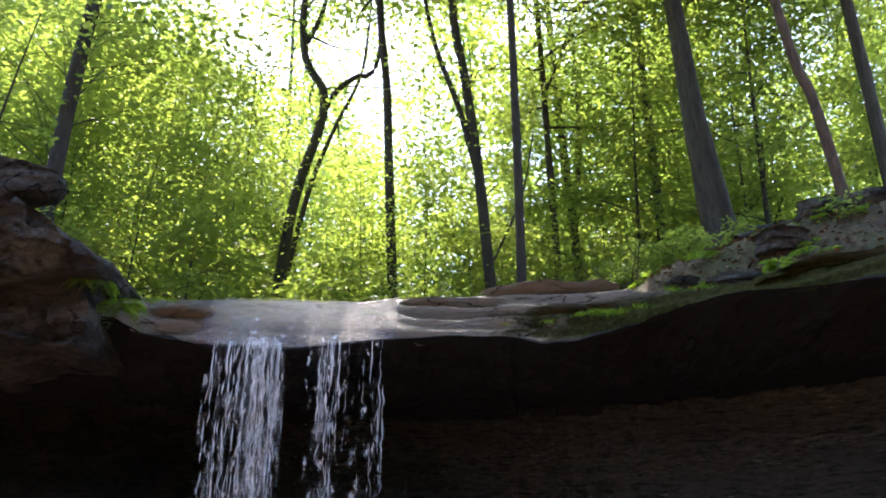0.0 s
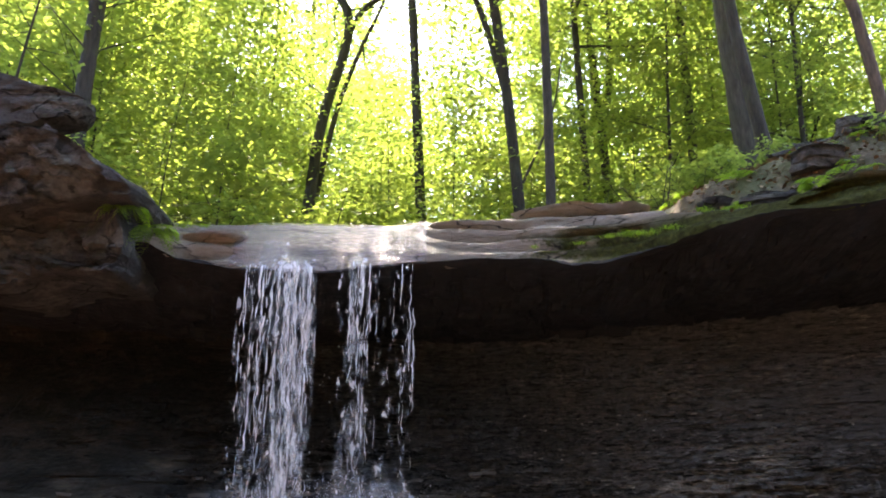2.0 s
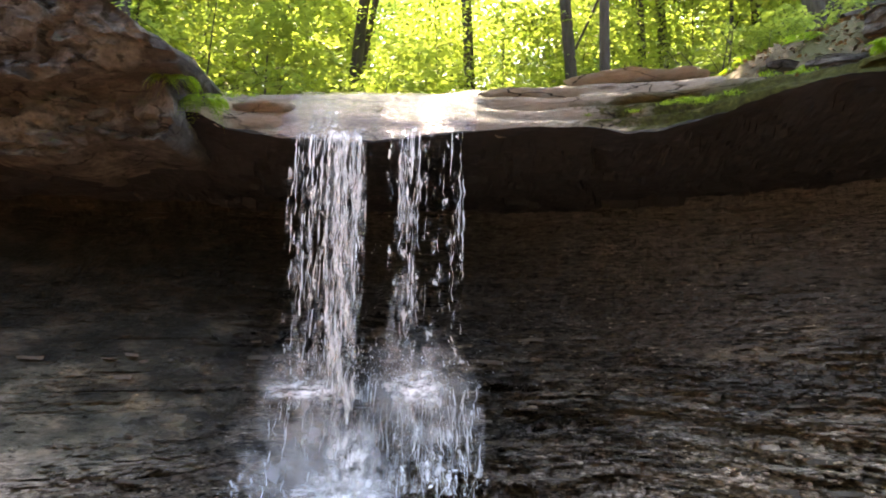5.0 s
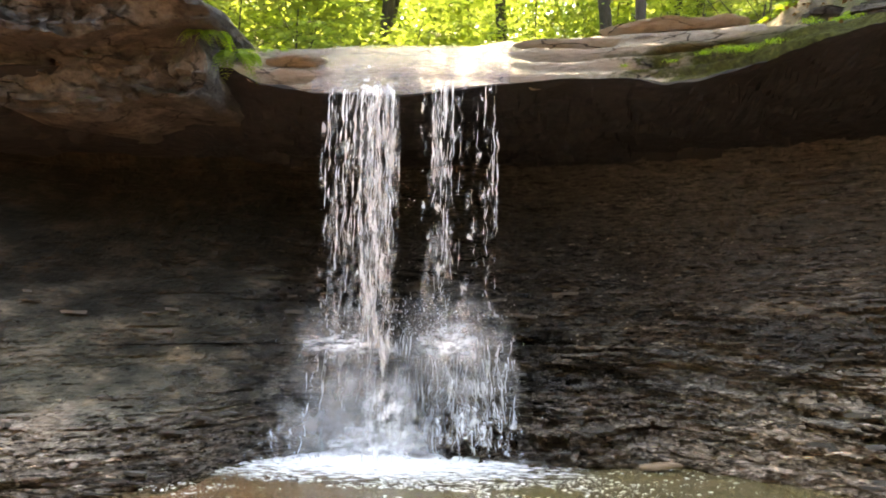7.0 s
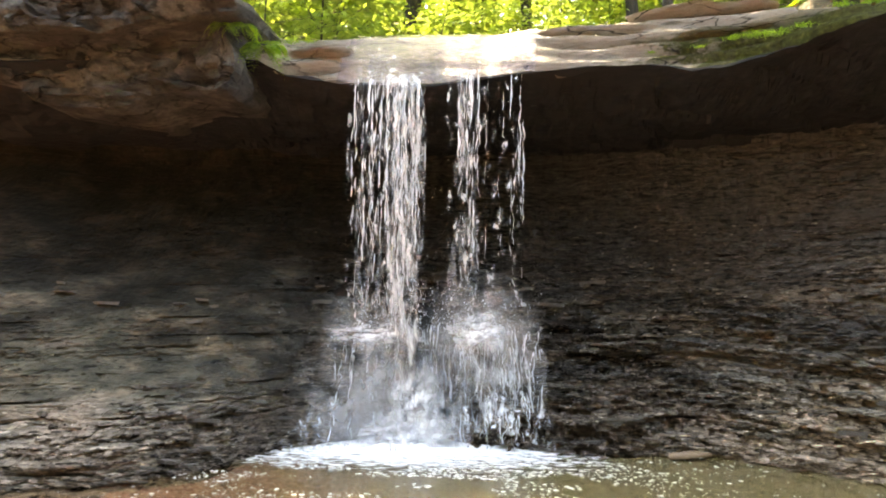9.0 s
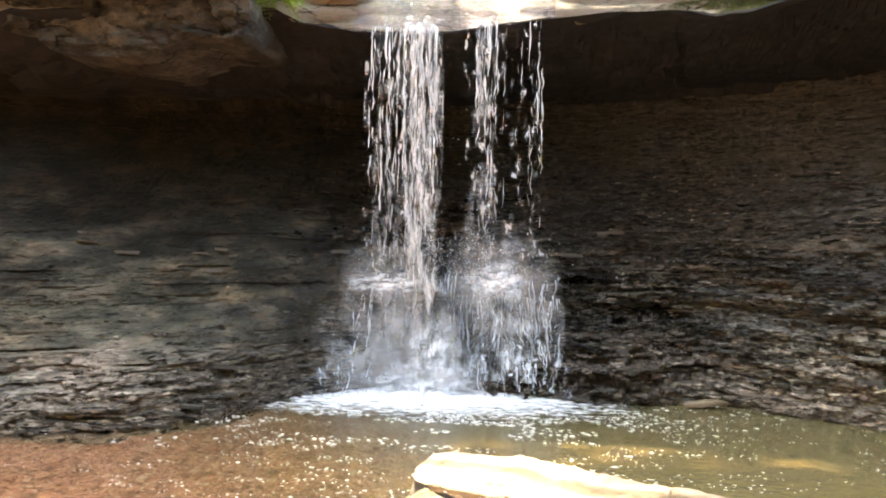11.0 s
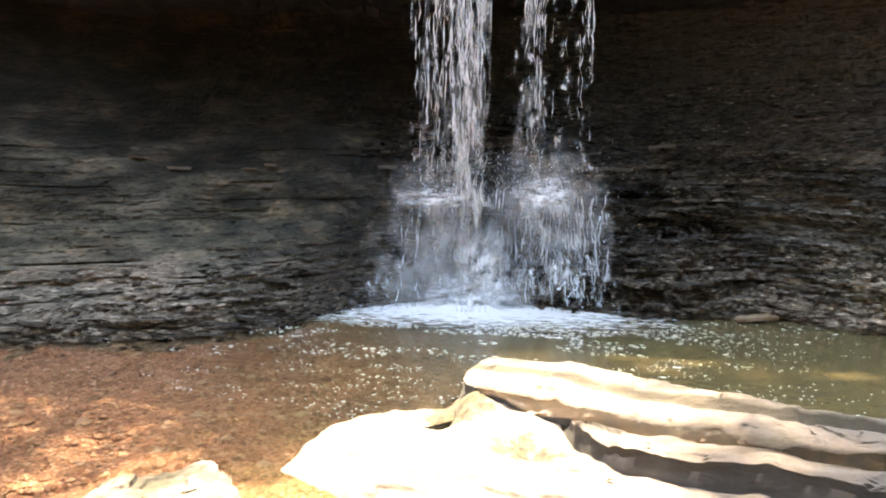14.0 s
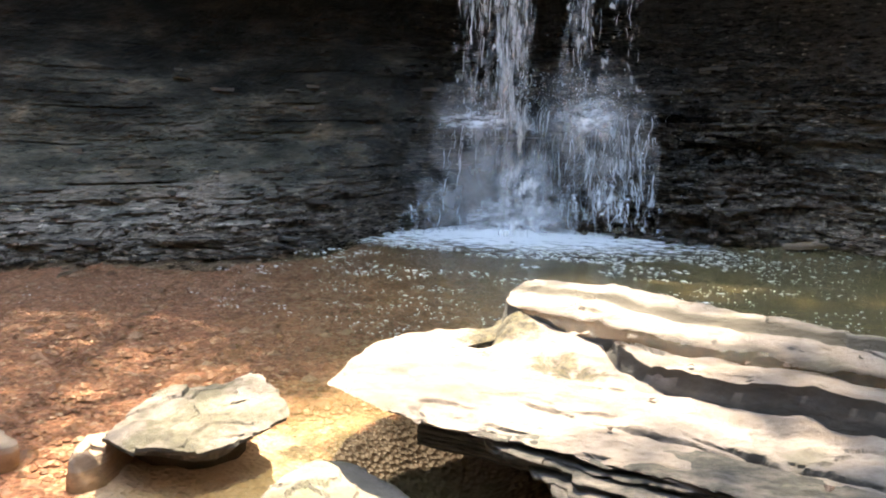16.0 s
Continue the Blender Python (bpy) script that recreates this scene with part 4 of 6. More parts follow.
# overhanging blocks at the head of the fall
rock("cliff_block", "large grey-brown overhanging sandstone block with flat underside",
     [(-3.74, 4.72), (-3.70, 4.05), (-3.9, 3.98), (-4.4, 4.02), (-4.7, 3.96), (-5.1, 3.84), (-6.0, 3.9), (-6.1, 4.0), (-6.4, 4.15), (-8.5, 4.3), (-10, 4.6), (-10, 5.4), (-7, 5.2), (-5, 5.0)],
     11.5, 8.55, BOULDER, 11, plane="XZ", n=300, round_=0.05, rough=0.07, lay=0.22, rings=110, chip=0.22, category="boulder")
rock("boulder", "dark mossy boulder with a jutting nose on the cliff edge",
     [(-3.52, 4.87), (-3.58, 4.76), (-3.8, 4.75), (-4.5, 4.72), (-5.5, 4.6), (-8, 4.7), (-9.5, 5.2), (-9, 5.6), (-6.5, 5.5), (-5.4, 5.62), (-4.9, 5.66), (-4.63, 5.62), (-4.3, 5.42), (-4.15, 5.33), (-3.95, 5.22), (-3.78, 5.08), (-3.6, 4.99)],
     11.2, 8.2, BOULDER, 14, plane="XZ", n=300, round_=0.08, rough=0.055, lay=0.16, rings=110, chip=0.20, category="boulder")
rock("slab", "flat grey sandstone slab jutting from the boulder top",
     [(-4.19, 5.97), (-4.20, 5.86), (-4.33, 5.75), (-4.65, 5.70), (-5.0, 5.56), (-6, 5.5), (-8, 5.6), (-8, 6.7), (-6.5, 6.6), (-5.3, 6.34), (-4.87, 6.18), (-4.45, 6.07)],
     8.9, 8.35, BOULDER, 17, plane="XZ", n=220, round_=0.03, rough=0.02, lay=0.06, rings=60, chip=0.06, category="rock")

# loose slabs along the ledge and the bank
for x0, x1, y0, y1, z, th, seed, label in (
        (0.75, 2.55, 9.75, 10.7, 5.17, 0.10, 61, "thin broken sandstone slab with a dark gap beneath"),
        (-0.5, 1.9, 9.85, 10.6, 4.98, 0.10, 62, "thin flat sandstone slab on the ledge"),
        (1.1, 3.0, 9.15, 10.0, 4.70, 0.13, 63, "mossy sandstone slab on the ledge edge"),
        (3.3, 4.6, 7.25, 8.1, 4.50, 0.10, 64, "flat brown slab at the foot of the bank"),
        (3.6, 5.2, 7.35, 8.3, 4.66, 0.12, 65, "tilted brown slab under the bank"),
        (4.0, 5.0, 8.4, 9.3, 5.10, 0.25, 66, "dark boulder bedded in the bank"),
        (-3.5, -2.55, 9.35, 10.2, 4.72, 0.12, 67, "cracked pale slab beside the stream")):
    w, d = x1 - x0, y1 - y0
    pts = [(x0, y0 + 0.55 * d), (x0 + 0.15 * w, y0 + 0.18 * d), (x0 + 0.45 * w, y0 + 0.05 * d), (x0 + 0.8 * w, y0), (x1, y0 + 0.25 * d),
           (x1 - 0.05 * w, y0 + 0.7 * d), (x0 + 0.7 * w, y1), (x0 + 0.3 * w, y1 - 0.05 * d)]
    rock("slab", label, pts, z - th, z, SANDSTONE if x0 < 3.9 else BOULDER, seed, n=150, round_=0.03, rough=0.06, lay=0.05, side=lambda f: -0.12 * f,
         top=(lambda x, y: 0.06 * (y - 9.5)) if x0 < 3 else (lambda x, y: 0.10 * (x - 4.2)))

rock("slab", "flat orange-brown stone at the foot of the wall",
     [(1.0, 8.95), (1.05, 9.1), (1.3, 9.14), (1.52, 9.06), (1.5, 8.98), (1.3, 8.93)], 0.03, 0.08, BUFF, 81, n=70, round_=0.02, rough=0.04, chip=0.015)

# slabs in the pool


def lower_top(x, y):
    """Nearly flat slab face with pits, cracks and a lip towards the upper layer."""
    pits = -0.05 * np.exp(-((x + 0.42) / 0.06) ** 2 - ((y - 3.42) / 0.07) ** 2) - 0.05 * np.exp(-((x + 0.54) / 0.04) ** 2 - ((y - 3.55) / 0.10) ** 2) \
        - 0.13 * np.exp(-((x + 0.92) / 0.10) ** 2 - ((y - 3.86) / 0.10) ** 2)
    cracks = 0 * x
    for k, (c0, sl, a0, a1) in enumerate(((2.70, -0.62, -0.62, -0.3), (2.75, -0.42, -0.3, 0.35), (2.88, -0.45, 0.0, 0.7), (2.62, -0.4, 0.2, 0.9))):
        d = y - (c0 + sl * x + 0.04 * fbm(x * 5, k * 5.0, 0, 4, 84))
        cracks = cracks - 0.03 * np.exp(-(d / 0.012) ** 2) * ease(a0, a0 + 0.1, x) * ease(a1, a1 - 0.1, x) - 0.014 * ease(0.008, -0.008, d) * ease(a0, a0 + 0.2, x) * ease(a1, a1 - 0.2, x)
    lift = 0.11 * ease(3.45, 4.0, y + 0.1 * x) * ease(-0.95, -0.75, x) * ease(0.1, -0.2, x)
    d = 3.30 - 0.38 * (x + 0.08) - y
    dip = (-0.035 + 0.02 * fbm(x * 4, y * 6, 0, 4, 86)) * np.exp(-(np.maximum(d, 0) / 0.75) ** 2) * ease(-0.40, 0.35, x)
    return pits + cracks + lift + dip + 0.02 * (x + 0.5) + 0.015 * fbm(x * 1.5, y * 1.5, 0, 4, 73) + 0.008 * fbm(x * 9, y * 14, 0, 5, 74) - 0.012 * ease(0.35, 0.4, fbm(x * 3.5, y * 6, 0, 4, 76))


def upper_top(x, y):
    groove = -0.055 * np.exp(-((y - (3.72 - 0.38 * (x + 0.25))) / 0.09) ** 2) * ease(-0.7, -0.4, x)
    groove2 = -0.03 * np.exp(-((y - (4.08 - 0.38 * (x + 0.25))) / 0.06) ** 2) * ease(-0.4, 0.1, x)
    return groove + groove2 + 0.05 * ease(3.5, 4.3, y + 0.38 * x) + 0.015 * fbm(x * 2, y * 2, 0, 4, 75) + 0.008 * fbm(x * 6, y * 16, 0, 4, 70)


def jagged(points, amount, seed):
    """The outline with small broken corners."""
    p = spline(list(points) + [points[0]], 110)[:-1]
    m = p.mean(0)
    d = p - m
    d /= np.linalg.norm(d, axis=1)[:, None]
    q = fbm(p[:, 0] * 5, p[:, 1] * 5, 0, 3, seed) + 0.8 * np.round(1.5 * vnoise(p[:, 0] * 3, p[:, 1] * 3, 0, seed + 1)) / 1.5
    return [tuple(v) for v in p + d * (amount * q)[:, None]]


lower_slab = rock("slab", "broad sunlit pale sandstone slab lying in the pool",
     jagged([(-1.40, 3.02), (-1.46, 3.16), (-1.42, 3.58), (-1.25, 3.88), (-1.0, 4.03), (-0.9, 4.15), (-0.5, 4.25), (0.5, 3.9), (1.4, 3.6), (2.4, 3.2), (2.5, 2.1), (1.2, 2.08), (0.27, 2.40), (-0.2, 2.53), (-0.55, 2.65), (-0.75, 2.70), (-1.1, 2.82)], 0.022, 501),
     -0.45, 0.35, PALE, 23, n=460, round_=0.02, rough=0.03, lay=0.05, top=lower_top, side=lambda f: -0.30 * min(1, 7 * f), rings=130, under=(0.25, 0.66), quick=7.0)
def build_layers():
    """Thin beds that the near edge of the slab breaks into, each with a ragged rim."""
    x = np.linspace(-0.98, 2.2, 420)
    inner = np.interp(x, [-1.0, -0.77, 0.27, 1.2, 2.2], [2.80, 2.74, 2.42, 2.10, 1.95])
    outer = np.interp(x, [-1.0, -0.85, -0.76, -0.3, 0.3, 0.9, 2.2], [2.76, 2.64, 2.56, 2.27, 2.02, 1.82, 1.55])
    for k in range(9):
        f = (k + 1) / 9
        rag = 0.035 * fbm(x * 5, k * 7.3, 0, 4, 91) + 0.030 * np.round(1.6 * vnoise(x * 4.2, k * 3.1, 0, 92)) / 1.6 + 0.016 * vnoise(x * 45, k * 1.7, 0, 93) + 0.012 * vnoise(x * 18, k * 2.9, 0, 99)
        y = inner + (outer - inner) * f + rag * (0.5 + 0.5 * f)
        y = np.where(vnoise(x * 2.2, k * 5.7, 0, 94) > 0.45, y + 0.05, y)
        z = 0.335 + 0.02 * (x + 0.5) - 0.021 * k + 0.010 * fbm(x * 3, k * 2.0, 0, 4, 95)
        th = 0.013 + 0.006 * ((k * 7) % 3) / 2
        back = inner + 0.22 + 0 * x
        start = -0.86 + 0.085 * k + 0.04 * math.sin(k * 2.3)
        y = y + (inner + 0.16 - y) * ease(start + 0.16, start, x + 0.03 * vnoise(x * 30, k, 0, 98))
        rows = [(back, z + 0.004), (y + 0.05, z + 0.002 + 0.003 * vnoise(x * 20, 0, k, 96)), (y + 0.006, z), (y, z - 0.004), (y + 0.004 + 0.012 * np.abs(vnoise(x * 25, k, 0, 97)), z - th), (back, z - th - 0.002)]
        v = np.stack([np.stack([x, a, b], -1) for a, b in rows], 1)
        me = mesh_from("layer", v.reshape(-1, 3), grid_faces(len(x), 6), PALE_EDGE)
        me.set_sharp_from_angle(angle=radians(25))
        part("layer", me, lower_slab)


build_layers()
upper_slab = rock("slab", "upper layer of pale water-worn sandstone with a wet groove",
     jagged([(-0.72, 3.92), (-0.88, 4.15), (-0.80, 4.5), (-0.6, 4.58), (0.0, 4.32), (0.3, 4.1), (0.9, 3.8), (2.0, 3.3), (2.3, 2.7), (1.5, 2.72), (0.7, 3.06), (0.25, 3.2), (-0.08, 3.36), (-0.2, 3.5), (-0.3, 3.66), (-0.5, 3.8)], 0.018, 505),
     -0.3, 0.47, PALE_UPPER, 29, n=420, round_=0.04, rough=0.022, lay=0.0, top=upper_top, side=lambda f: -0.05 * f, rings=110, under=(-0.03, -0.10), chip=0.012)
def fallen_leaf(x, y, z, size, turn, seed):
    r = np.random.default_rng(seed)
    t = np.linspace(0, 1, 9)
    w = 0.33 * size * np.sin(t * math.pi) ** 0.8 * (1 + 0.25 * r.normal(0, 1, 9) * 0.5)
    rows = [np.stack([size * (t - 0.5), k * w, 0.012 + 0.35 * size * (k * w / size) ** 2 * 3 + 0.10 * size * np.cos(t * 5 + seed)], -1) for k in (-1, -0.5, 0, 0.5, 1)]
    ob = new("fallen_leaf", mesh_from("fallen_leaf", np.stack(rows, 1).reshape(-1, 3), grid_faces(9, 5), BARK_RED))
    ob.matrix_basis = pose(x, y, z, 0, 0, turn)
    return tagged(ob, "curled dry brown leaf lying on the pale slab", "leaf", group="leaves on the slabs")


slab_points = np.array([v.co[:] for ob in (lower_slab, upper_slab) for v in ob.data.vertices])
for k, (x, y, size) in enumerate(((-0.09, 3.17, 0.035), (0.44, 2.52, 0.04), (-0.22, 2.74, 0.03), (0.05, 3.32, 0.035), (0.27, 3.41, 0.03), (0.41, 3.36, 0.045), (-0.24, 3.55, 0.05))):
    close = slab_points[np.hypot(slab_points[:, 0] - x, slab_points[:, 1] - y) < 0.03]
    fallen_leaf(x, y, close[:, 2].max() - 0.006, size, 50 * k + 20, 900 + k)

rock("rock", "pale angular sandstone rock with a mossy, shade-toned top beside the slab",
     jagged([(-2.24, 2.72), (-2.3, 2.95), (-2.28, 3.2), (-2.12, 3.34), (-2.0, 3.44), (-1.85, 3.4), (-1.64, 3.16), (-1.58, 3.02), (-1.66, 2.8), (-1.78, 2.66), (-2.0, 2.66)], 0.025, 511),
     -0.2, 0.17, PALE_MOSS_SHADE, 31, n=300, round_=0.02, rough=0.045, lay=0.04, side=lambda f: -0.35 * min(1, 1.8 * f), under=(-0.14, 0.14), rings=60, chip=0.022, top=lambda x, y: 0.05 * (y - 3.0) + 0.04 * (x + 1.9))
rock("stone", "small rounded wet brown stone in shallow water",
     jagged([(-2.42, 2.68), (-2.45, 2.86), (-2.38, 3.0), (-2.29, 2.92), (-2.26, 2.72), (-2.32, 2.62)], 0.015, 521), -0.15, 0.055, BUFF, 37, n=120, round_=0.09, rough=0.04, chip=0.05, side=lambda f: 0.3 * f)
rock("stone", "flat buff stone at the water's edge",
     jagged([(-3.15, 2.6), (-3.05, 2.85), (-2.88, 2.86), (-2.72, 2.72), (-2.82, 2.58), (-3.05, 2.45)], 0.02, 525), -0.12, 0.03, BUFF, 41, n=140, round_=0.03, rough=0.02, chip=0.015, side=lambda f: 0.05 * f)
rock("rock", "grey half-sunken rock with a green tinge by the bank",
     [(-1.42, 2.5), (-1.46, 2.75), (-1.38, 2.93), (-1.2, 2.9), (-0.95, 2.74), (-0.72, 2.4), (-0.9, 2.15), (-1.3, 2.2)], -0.3, 0.06, FIELD, 43, n=160, round_=0.07, rough=0.04, chip=0.03)

# ---------------------------------------------------------------- pool
def build_pool():
    xs, ys = np.linspace(-9, 7, 80), np.linspace(-6, 10.6, 80)
    X, Y = np.meshgrid(xs, ys, indexing="ij")
    me = mesh_from("water", np.stack([X, Y, 0 * X], -1).reshape(-1, 3), grid_faces(80, 80), POOL)
    return tagged(new("water", me), "shallow brownish-green plunge pool water", "water", kind="structure")


build_pool()


# ---------------------------------------------------------------- falling water
def strand(rng, x, z1, width, lean=0.0, start=None, chop=1.0):
    """One thread of water: over the lip, then down, breaking up as it falls."""
    ly, lz = along(LIP, x)
    y0, z0 = (ly - 0.04, lz + 0.05) if start is None else start
    n = max(8, int((z0 - z1) / 0.022))
    s = np.linspace(0, 1, n)
    z = z0 + (z1 - z0) * s
    drop = np.sqrt(np.maximum(z0 - z, 0))
    seed = int(rng.integers(1 << 20))
    wob = 0.04 * s ** 0.8
    # a chain of clots, thrown to and fro
    knots = z0 - np.cumsum(rng.uniform(0.05, 0.17, 60))[::-1]
    throw = rng.normal(0, 0.011, 60)
    xs = x + 0.6 * lean * s + 0.6 * wob * vnoise(s * 2.5, seed, 0, 1) + np.interp(z, knots, throw) * np.clip(4 * s, 0, 1)
    ys = y0 - 0.10 * drop + wob * vnoise(s * 5, seed, 2, 3)
    cutoff = 0.32 + 0.45 * s * chop
    r = width * np.clip(1.0 + 1.2 * vnoise(z * 2.6, seed, 3, 4) + 1.3 * vnoise(z * 9, seed, 4, 5) - 2 * cutoff, 0.0, 2.2)
    return tube(np.stack([xs, ys, z], 1), r, 5)


def veil(a, b, z0, z1, y_of, nx=40, nz=60, seed=0, bow=0.05, fan=0.0):
    """A thin sheet of falling water between two edges; with fan it spreads from an arched, ragged top."""
    u, w = np.meshgrid(np.linspace(0, 1, nx), np.linspace(0, 1, nz), indexing="ij")
    head = z0 - fan * (0.55 * (2 * u - 1) ** 2 + 0.35 * np.abs(vnoise(u * 9, seed, 0, 6))) * (z0 - z1)
    z = head + (z1 - head) * w
    x = a + (b - a) * (0.5 + (u - 0.5) * (1 - fan * 0.45 * (1 - w))) + (0.05 + 0.10 * fan * np.abs(2 * u - 1)) * vnoise(w * 5, u * 2, seed, 1)
    y = y_of(x, z, w) + bow * vnoise(x * 5, z * 1.2, seed, 2)
    return np.stack([x, y, z], -1).reshape(-1, 3), grid_faces(nx, nz)


def blob(c, r, stretch=1.0):
    o = np.array([(1, 0, 0), (-1, 0, 0), (0, 1, 0), (0, -1, 0), (0, 0, stretch), (0, 0, -stretch)], float) * r + c
    f = [(0, 2, 4), (2, 1, 4), (1, 3, 4), (3, 0, 4), (2, 0, 5), (1, 2, 5), (3, 1, 5), (0, 3, 5)]
    return o, np.array(f)


def build_fall():
    rng = np.random.default_rng(8)
    base = tagged(new("waterfall"), "white water falling in two broken curtains over the ledge", "waterfall")
    curtains = [("main_curtain", -2.34, -1.66, 42, 0.0048), ("core_stream", -1.98, -1.68, 26, 0.0066), ("side_curtain", -1.26, -0.98, 18, 0.0044), ("thin_stream", -0.9, -0.48, 12, 0.0034), ("edge_stream", -2.44, -2.34, 5, 0.004)]
    for name, a, b, count, width in curtains:
        ps = []
        for _ in range(count):
            x = rng.uniform(a, b)
            ps.append(strand(rng, x, 1.28 + rng.uniform(-0.1, 0.3) + (0.9 * rng.random() if width < 0.006 else 0), width * rng.uniform(0.4, 1.5), rng.normal(0, 0.03)))
        v, f = join(ps)
        part(name, mesh_from(name, v, f, FALL), base, kind="stuff")
    off = lambda x, z, w: along(LIP, x)[0] - 0.05 - 0.10 * np.sqrt(np.maximum(4.25 - z, 0))
    for name, a, b, z0, z1, dens in (("main_veil", -2.38, -1.62, 4.26, 1.3, 0), ("main_veil", -2.00, -1.66, 4.24, 0.9, 1), ("side_veil", -1.28, -0.98, 4.27, 1.4, 2), ("main_veil", -2.00, -1.62, 4.24, 0.02, 4), ("side_veil", -1.30, -0.48, 4.27, 1.6, 5), ("main_veil", -2.46, -1.56, 4.2, 1.3, 6)):
        v, f = veil(a, b, z0, z1, lambda x, z, w: off(x, z, w) - 0.03 * dens, seed=dens)
        part(name, mesh_from(name, v, f, VEIL if dens in (1, 4) else DROPS if dens > 4 else VEIL_THIN), base)
    # white chutes on the face of the ledge
    for a, b, top in ((-2.32, -2.00, 0.42), (-2.02, -1.66, 0.16), (-1.22, -1.05, 0.16)):
        xs = np.linspace(a, b, 30)
        X, Y, Z = (A[:, 33:33 + 2 + int(90 * top * 0.75)] for A in cap_surface(xs))
        me = mesh_from("chute", np.stack([X, Y - 0.035, Z + 0.03], -1).reshape(-1, 3), grid_faces(*X.shape), VEIL)
        part("chute", me, base)
    # cascade over the foot of the wall
    slope = lambda x, z, w: foot(x) + 0.30 - 0.48 * (w ** 1.3) + 0.06 * vnoise(x * 3, z * 2, 0, 8)
    for k, (a, b, z0, z1, mat) in enumerate(((-2.75, -1.55, 1.36, -0.02, VEIL_THIN), (-2.1, -1.5, 1.32, -0.02, CORE), (-1.5, -0.15, 1.36, -0.02, SPLASH), (-1.45, -0.3, 1.95, 0.2, SPLASH), (-3.1, -2.3, 1.0, -0.02, VEIL_THIN), (-1.95, -1.45, 0.75, -0.02, CORE), (-1.2, -0.35, 0.95, 0.3, SPLASH))):
        v, f = veil(a, b, z0, z1, lambda x, z, w: slope(x, z, w) - 0.05 * k, seed=20 + k, fan=0.7 if k in (0, 2, 3, 4, 6) else 0.25)
        part("cascade", mesh_from("cascade", v, f, mat), base)
    ps = []
    for _ in range(34):
        x = float(np.clip(rng.normal(-1.5, 0.5), -2.6, -0.45))
        ps.append(strand(rng, x, -0.02, 0.008 * rng.uniform(0.4, 1.6), 0.18 * (x + 1.65), (9.60 + rng.uniform(-0.15, 0.1), 1.33 + rng.uniform(-0.25, 0.05)), 0.6))
    for _ in range(26):
        # water thrown off the step in arcs
        x, z = (rng.uniform(-2.5, -1.6) if rng.random() < 0.5 else rng.uniform(-1.35, -0.5)), 1.33 + rng.uniform(-0.05, 0.1)
        vx, vz = rng.normal(0, 0.4), rng.uniform(0.2, 1.8)
        t = np.linspace(0, rng.uniform(0.2, 0.55), 14)
        ln = np.stack([x + vx * t, 9.62 - rng.uniform(0.2, 0.9) * t, z + vz * t - 4.9 * t * t], 1)
        ps.append(tube(ln, 0.0036 * rng.uniform(0.3, 1.3) * np.clip(1 + 1.2 * vnoise(t * 30, float(rng.integers(999)), 0, 3), 0, 2), 4))
    for _ in range(260):
        # drips combing down over the small ledges
        z0 = float(rng.choice([1.36, 1.1, 0.85, 0.6, 0.38])) + rng.normal(0, 0.04)
        x = rng.uniform(-1.35, -0.28) if rng.random() < 0.88 else rng.uniform(-2.75, -2.0)
        y0 = float(foot(np.array(x))) + 0.24 - 0.30 * (1.36 - z0) - rng.uniform(0.05, 0.2)
        ps.append(strand(rng, x, max(-0.02, z0 - rng.uniform(0.10, 0.42)), 0.0042 * rng.uniform(0.4, 1.6), rng.normal(0, 0.05), (y0, z0), 0.4))
    v, f = join(ps)
    part("splash", mesh_from("splash", v, f, FALL), base, kind="stuff")
    ps = []
    for _ in range(1500):
        a = rng.random()
        x = rng.normal(-1.5, 0.62)
        z = 1.3 + abs(rng.normal(0, 0.30)) if a < 0.5 else rng.uniform(0, 1.3)
        if a > 0.93:
            x, z = rng.uniform(-2.65, -0.5), rng.uniform(1.4, 4.1)
        ps.append(blob(np.array([x, 9.50 + rng.normal(0, 0.15), z]), rng.uniform(0.0015, 0.006), rng.uniform(1, 3.5)))
    v = np.vstack([p[0] for p in ps])
    f = [tuple(int(q) + 6 * i for q in t) for i, p in enumerate(ps) for t in p[1]]
    part("spray", mesh_from("spray", v, f, FALL), base, kind="stuff")
    # drifting mist round the step
    for k, (x, z, w, h, y) in enumerate(((-2.15, 0.8, 1.6, 1.6, 9.26), (-1.0, 1.3, 1.6, 1.6, 9.28), (-1.75, 0.4, 1.5, 1.2, 9.15), (-2.45, 0.5, 1.6, 1.6, 9.1))):
        v, f = veil(x - w / 2, x + w / 2, z + h / 2, max(0.01, z - h / 2), lambda x_, z_, w_: y + 0 * x_, seed=40 + k, bow=0.12)
        ob = part("mist", mesh_from("mist", v - np.array([x, y, z]), f, MIST), base)
        ob.location = (x, y, z)
    for k, (x, z, w, h) in enumerate(((-2.2, 1.25, 1.2, 0.9), (-1.0, 1.28, 1.2, 1.0), (-1.75, 0.25, 1.1, 0.8), (-0.75, 0.9, 1.0, 1.0), (-1.75, 0.75, 0.9, 1.2))):
        v, f = veil(x - w / 2, x + w / 2, z + h / 2, max(0.01, z - h / 2), lambda x_, z_, w_: 9.36 - 0.10 * w_ + 0.05 * np.cos((x_ - x) * 5), seed=60 + k, bow=0.10)
        ob = part("burst", mesh_from("burst", v - np.array([x, 9.36, z]), f, BURST), base)
        ob.location = (x, 9.36, z)
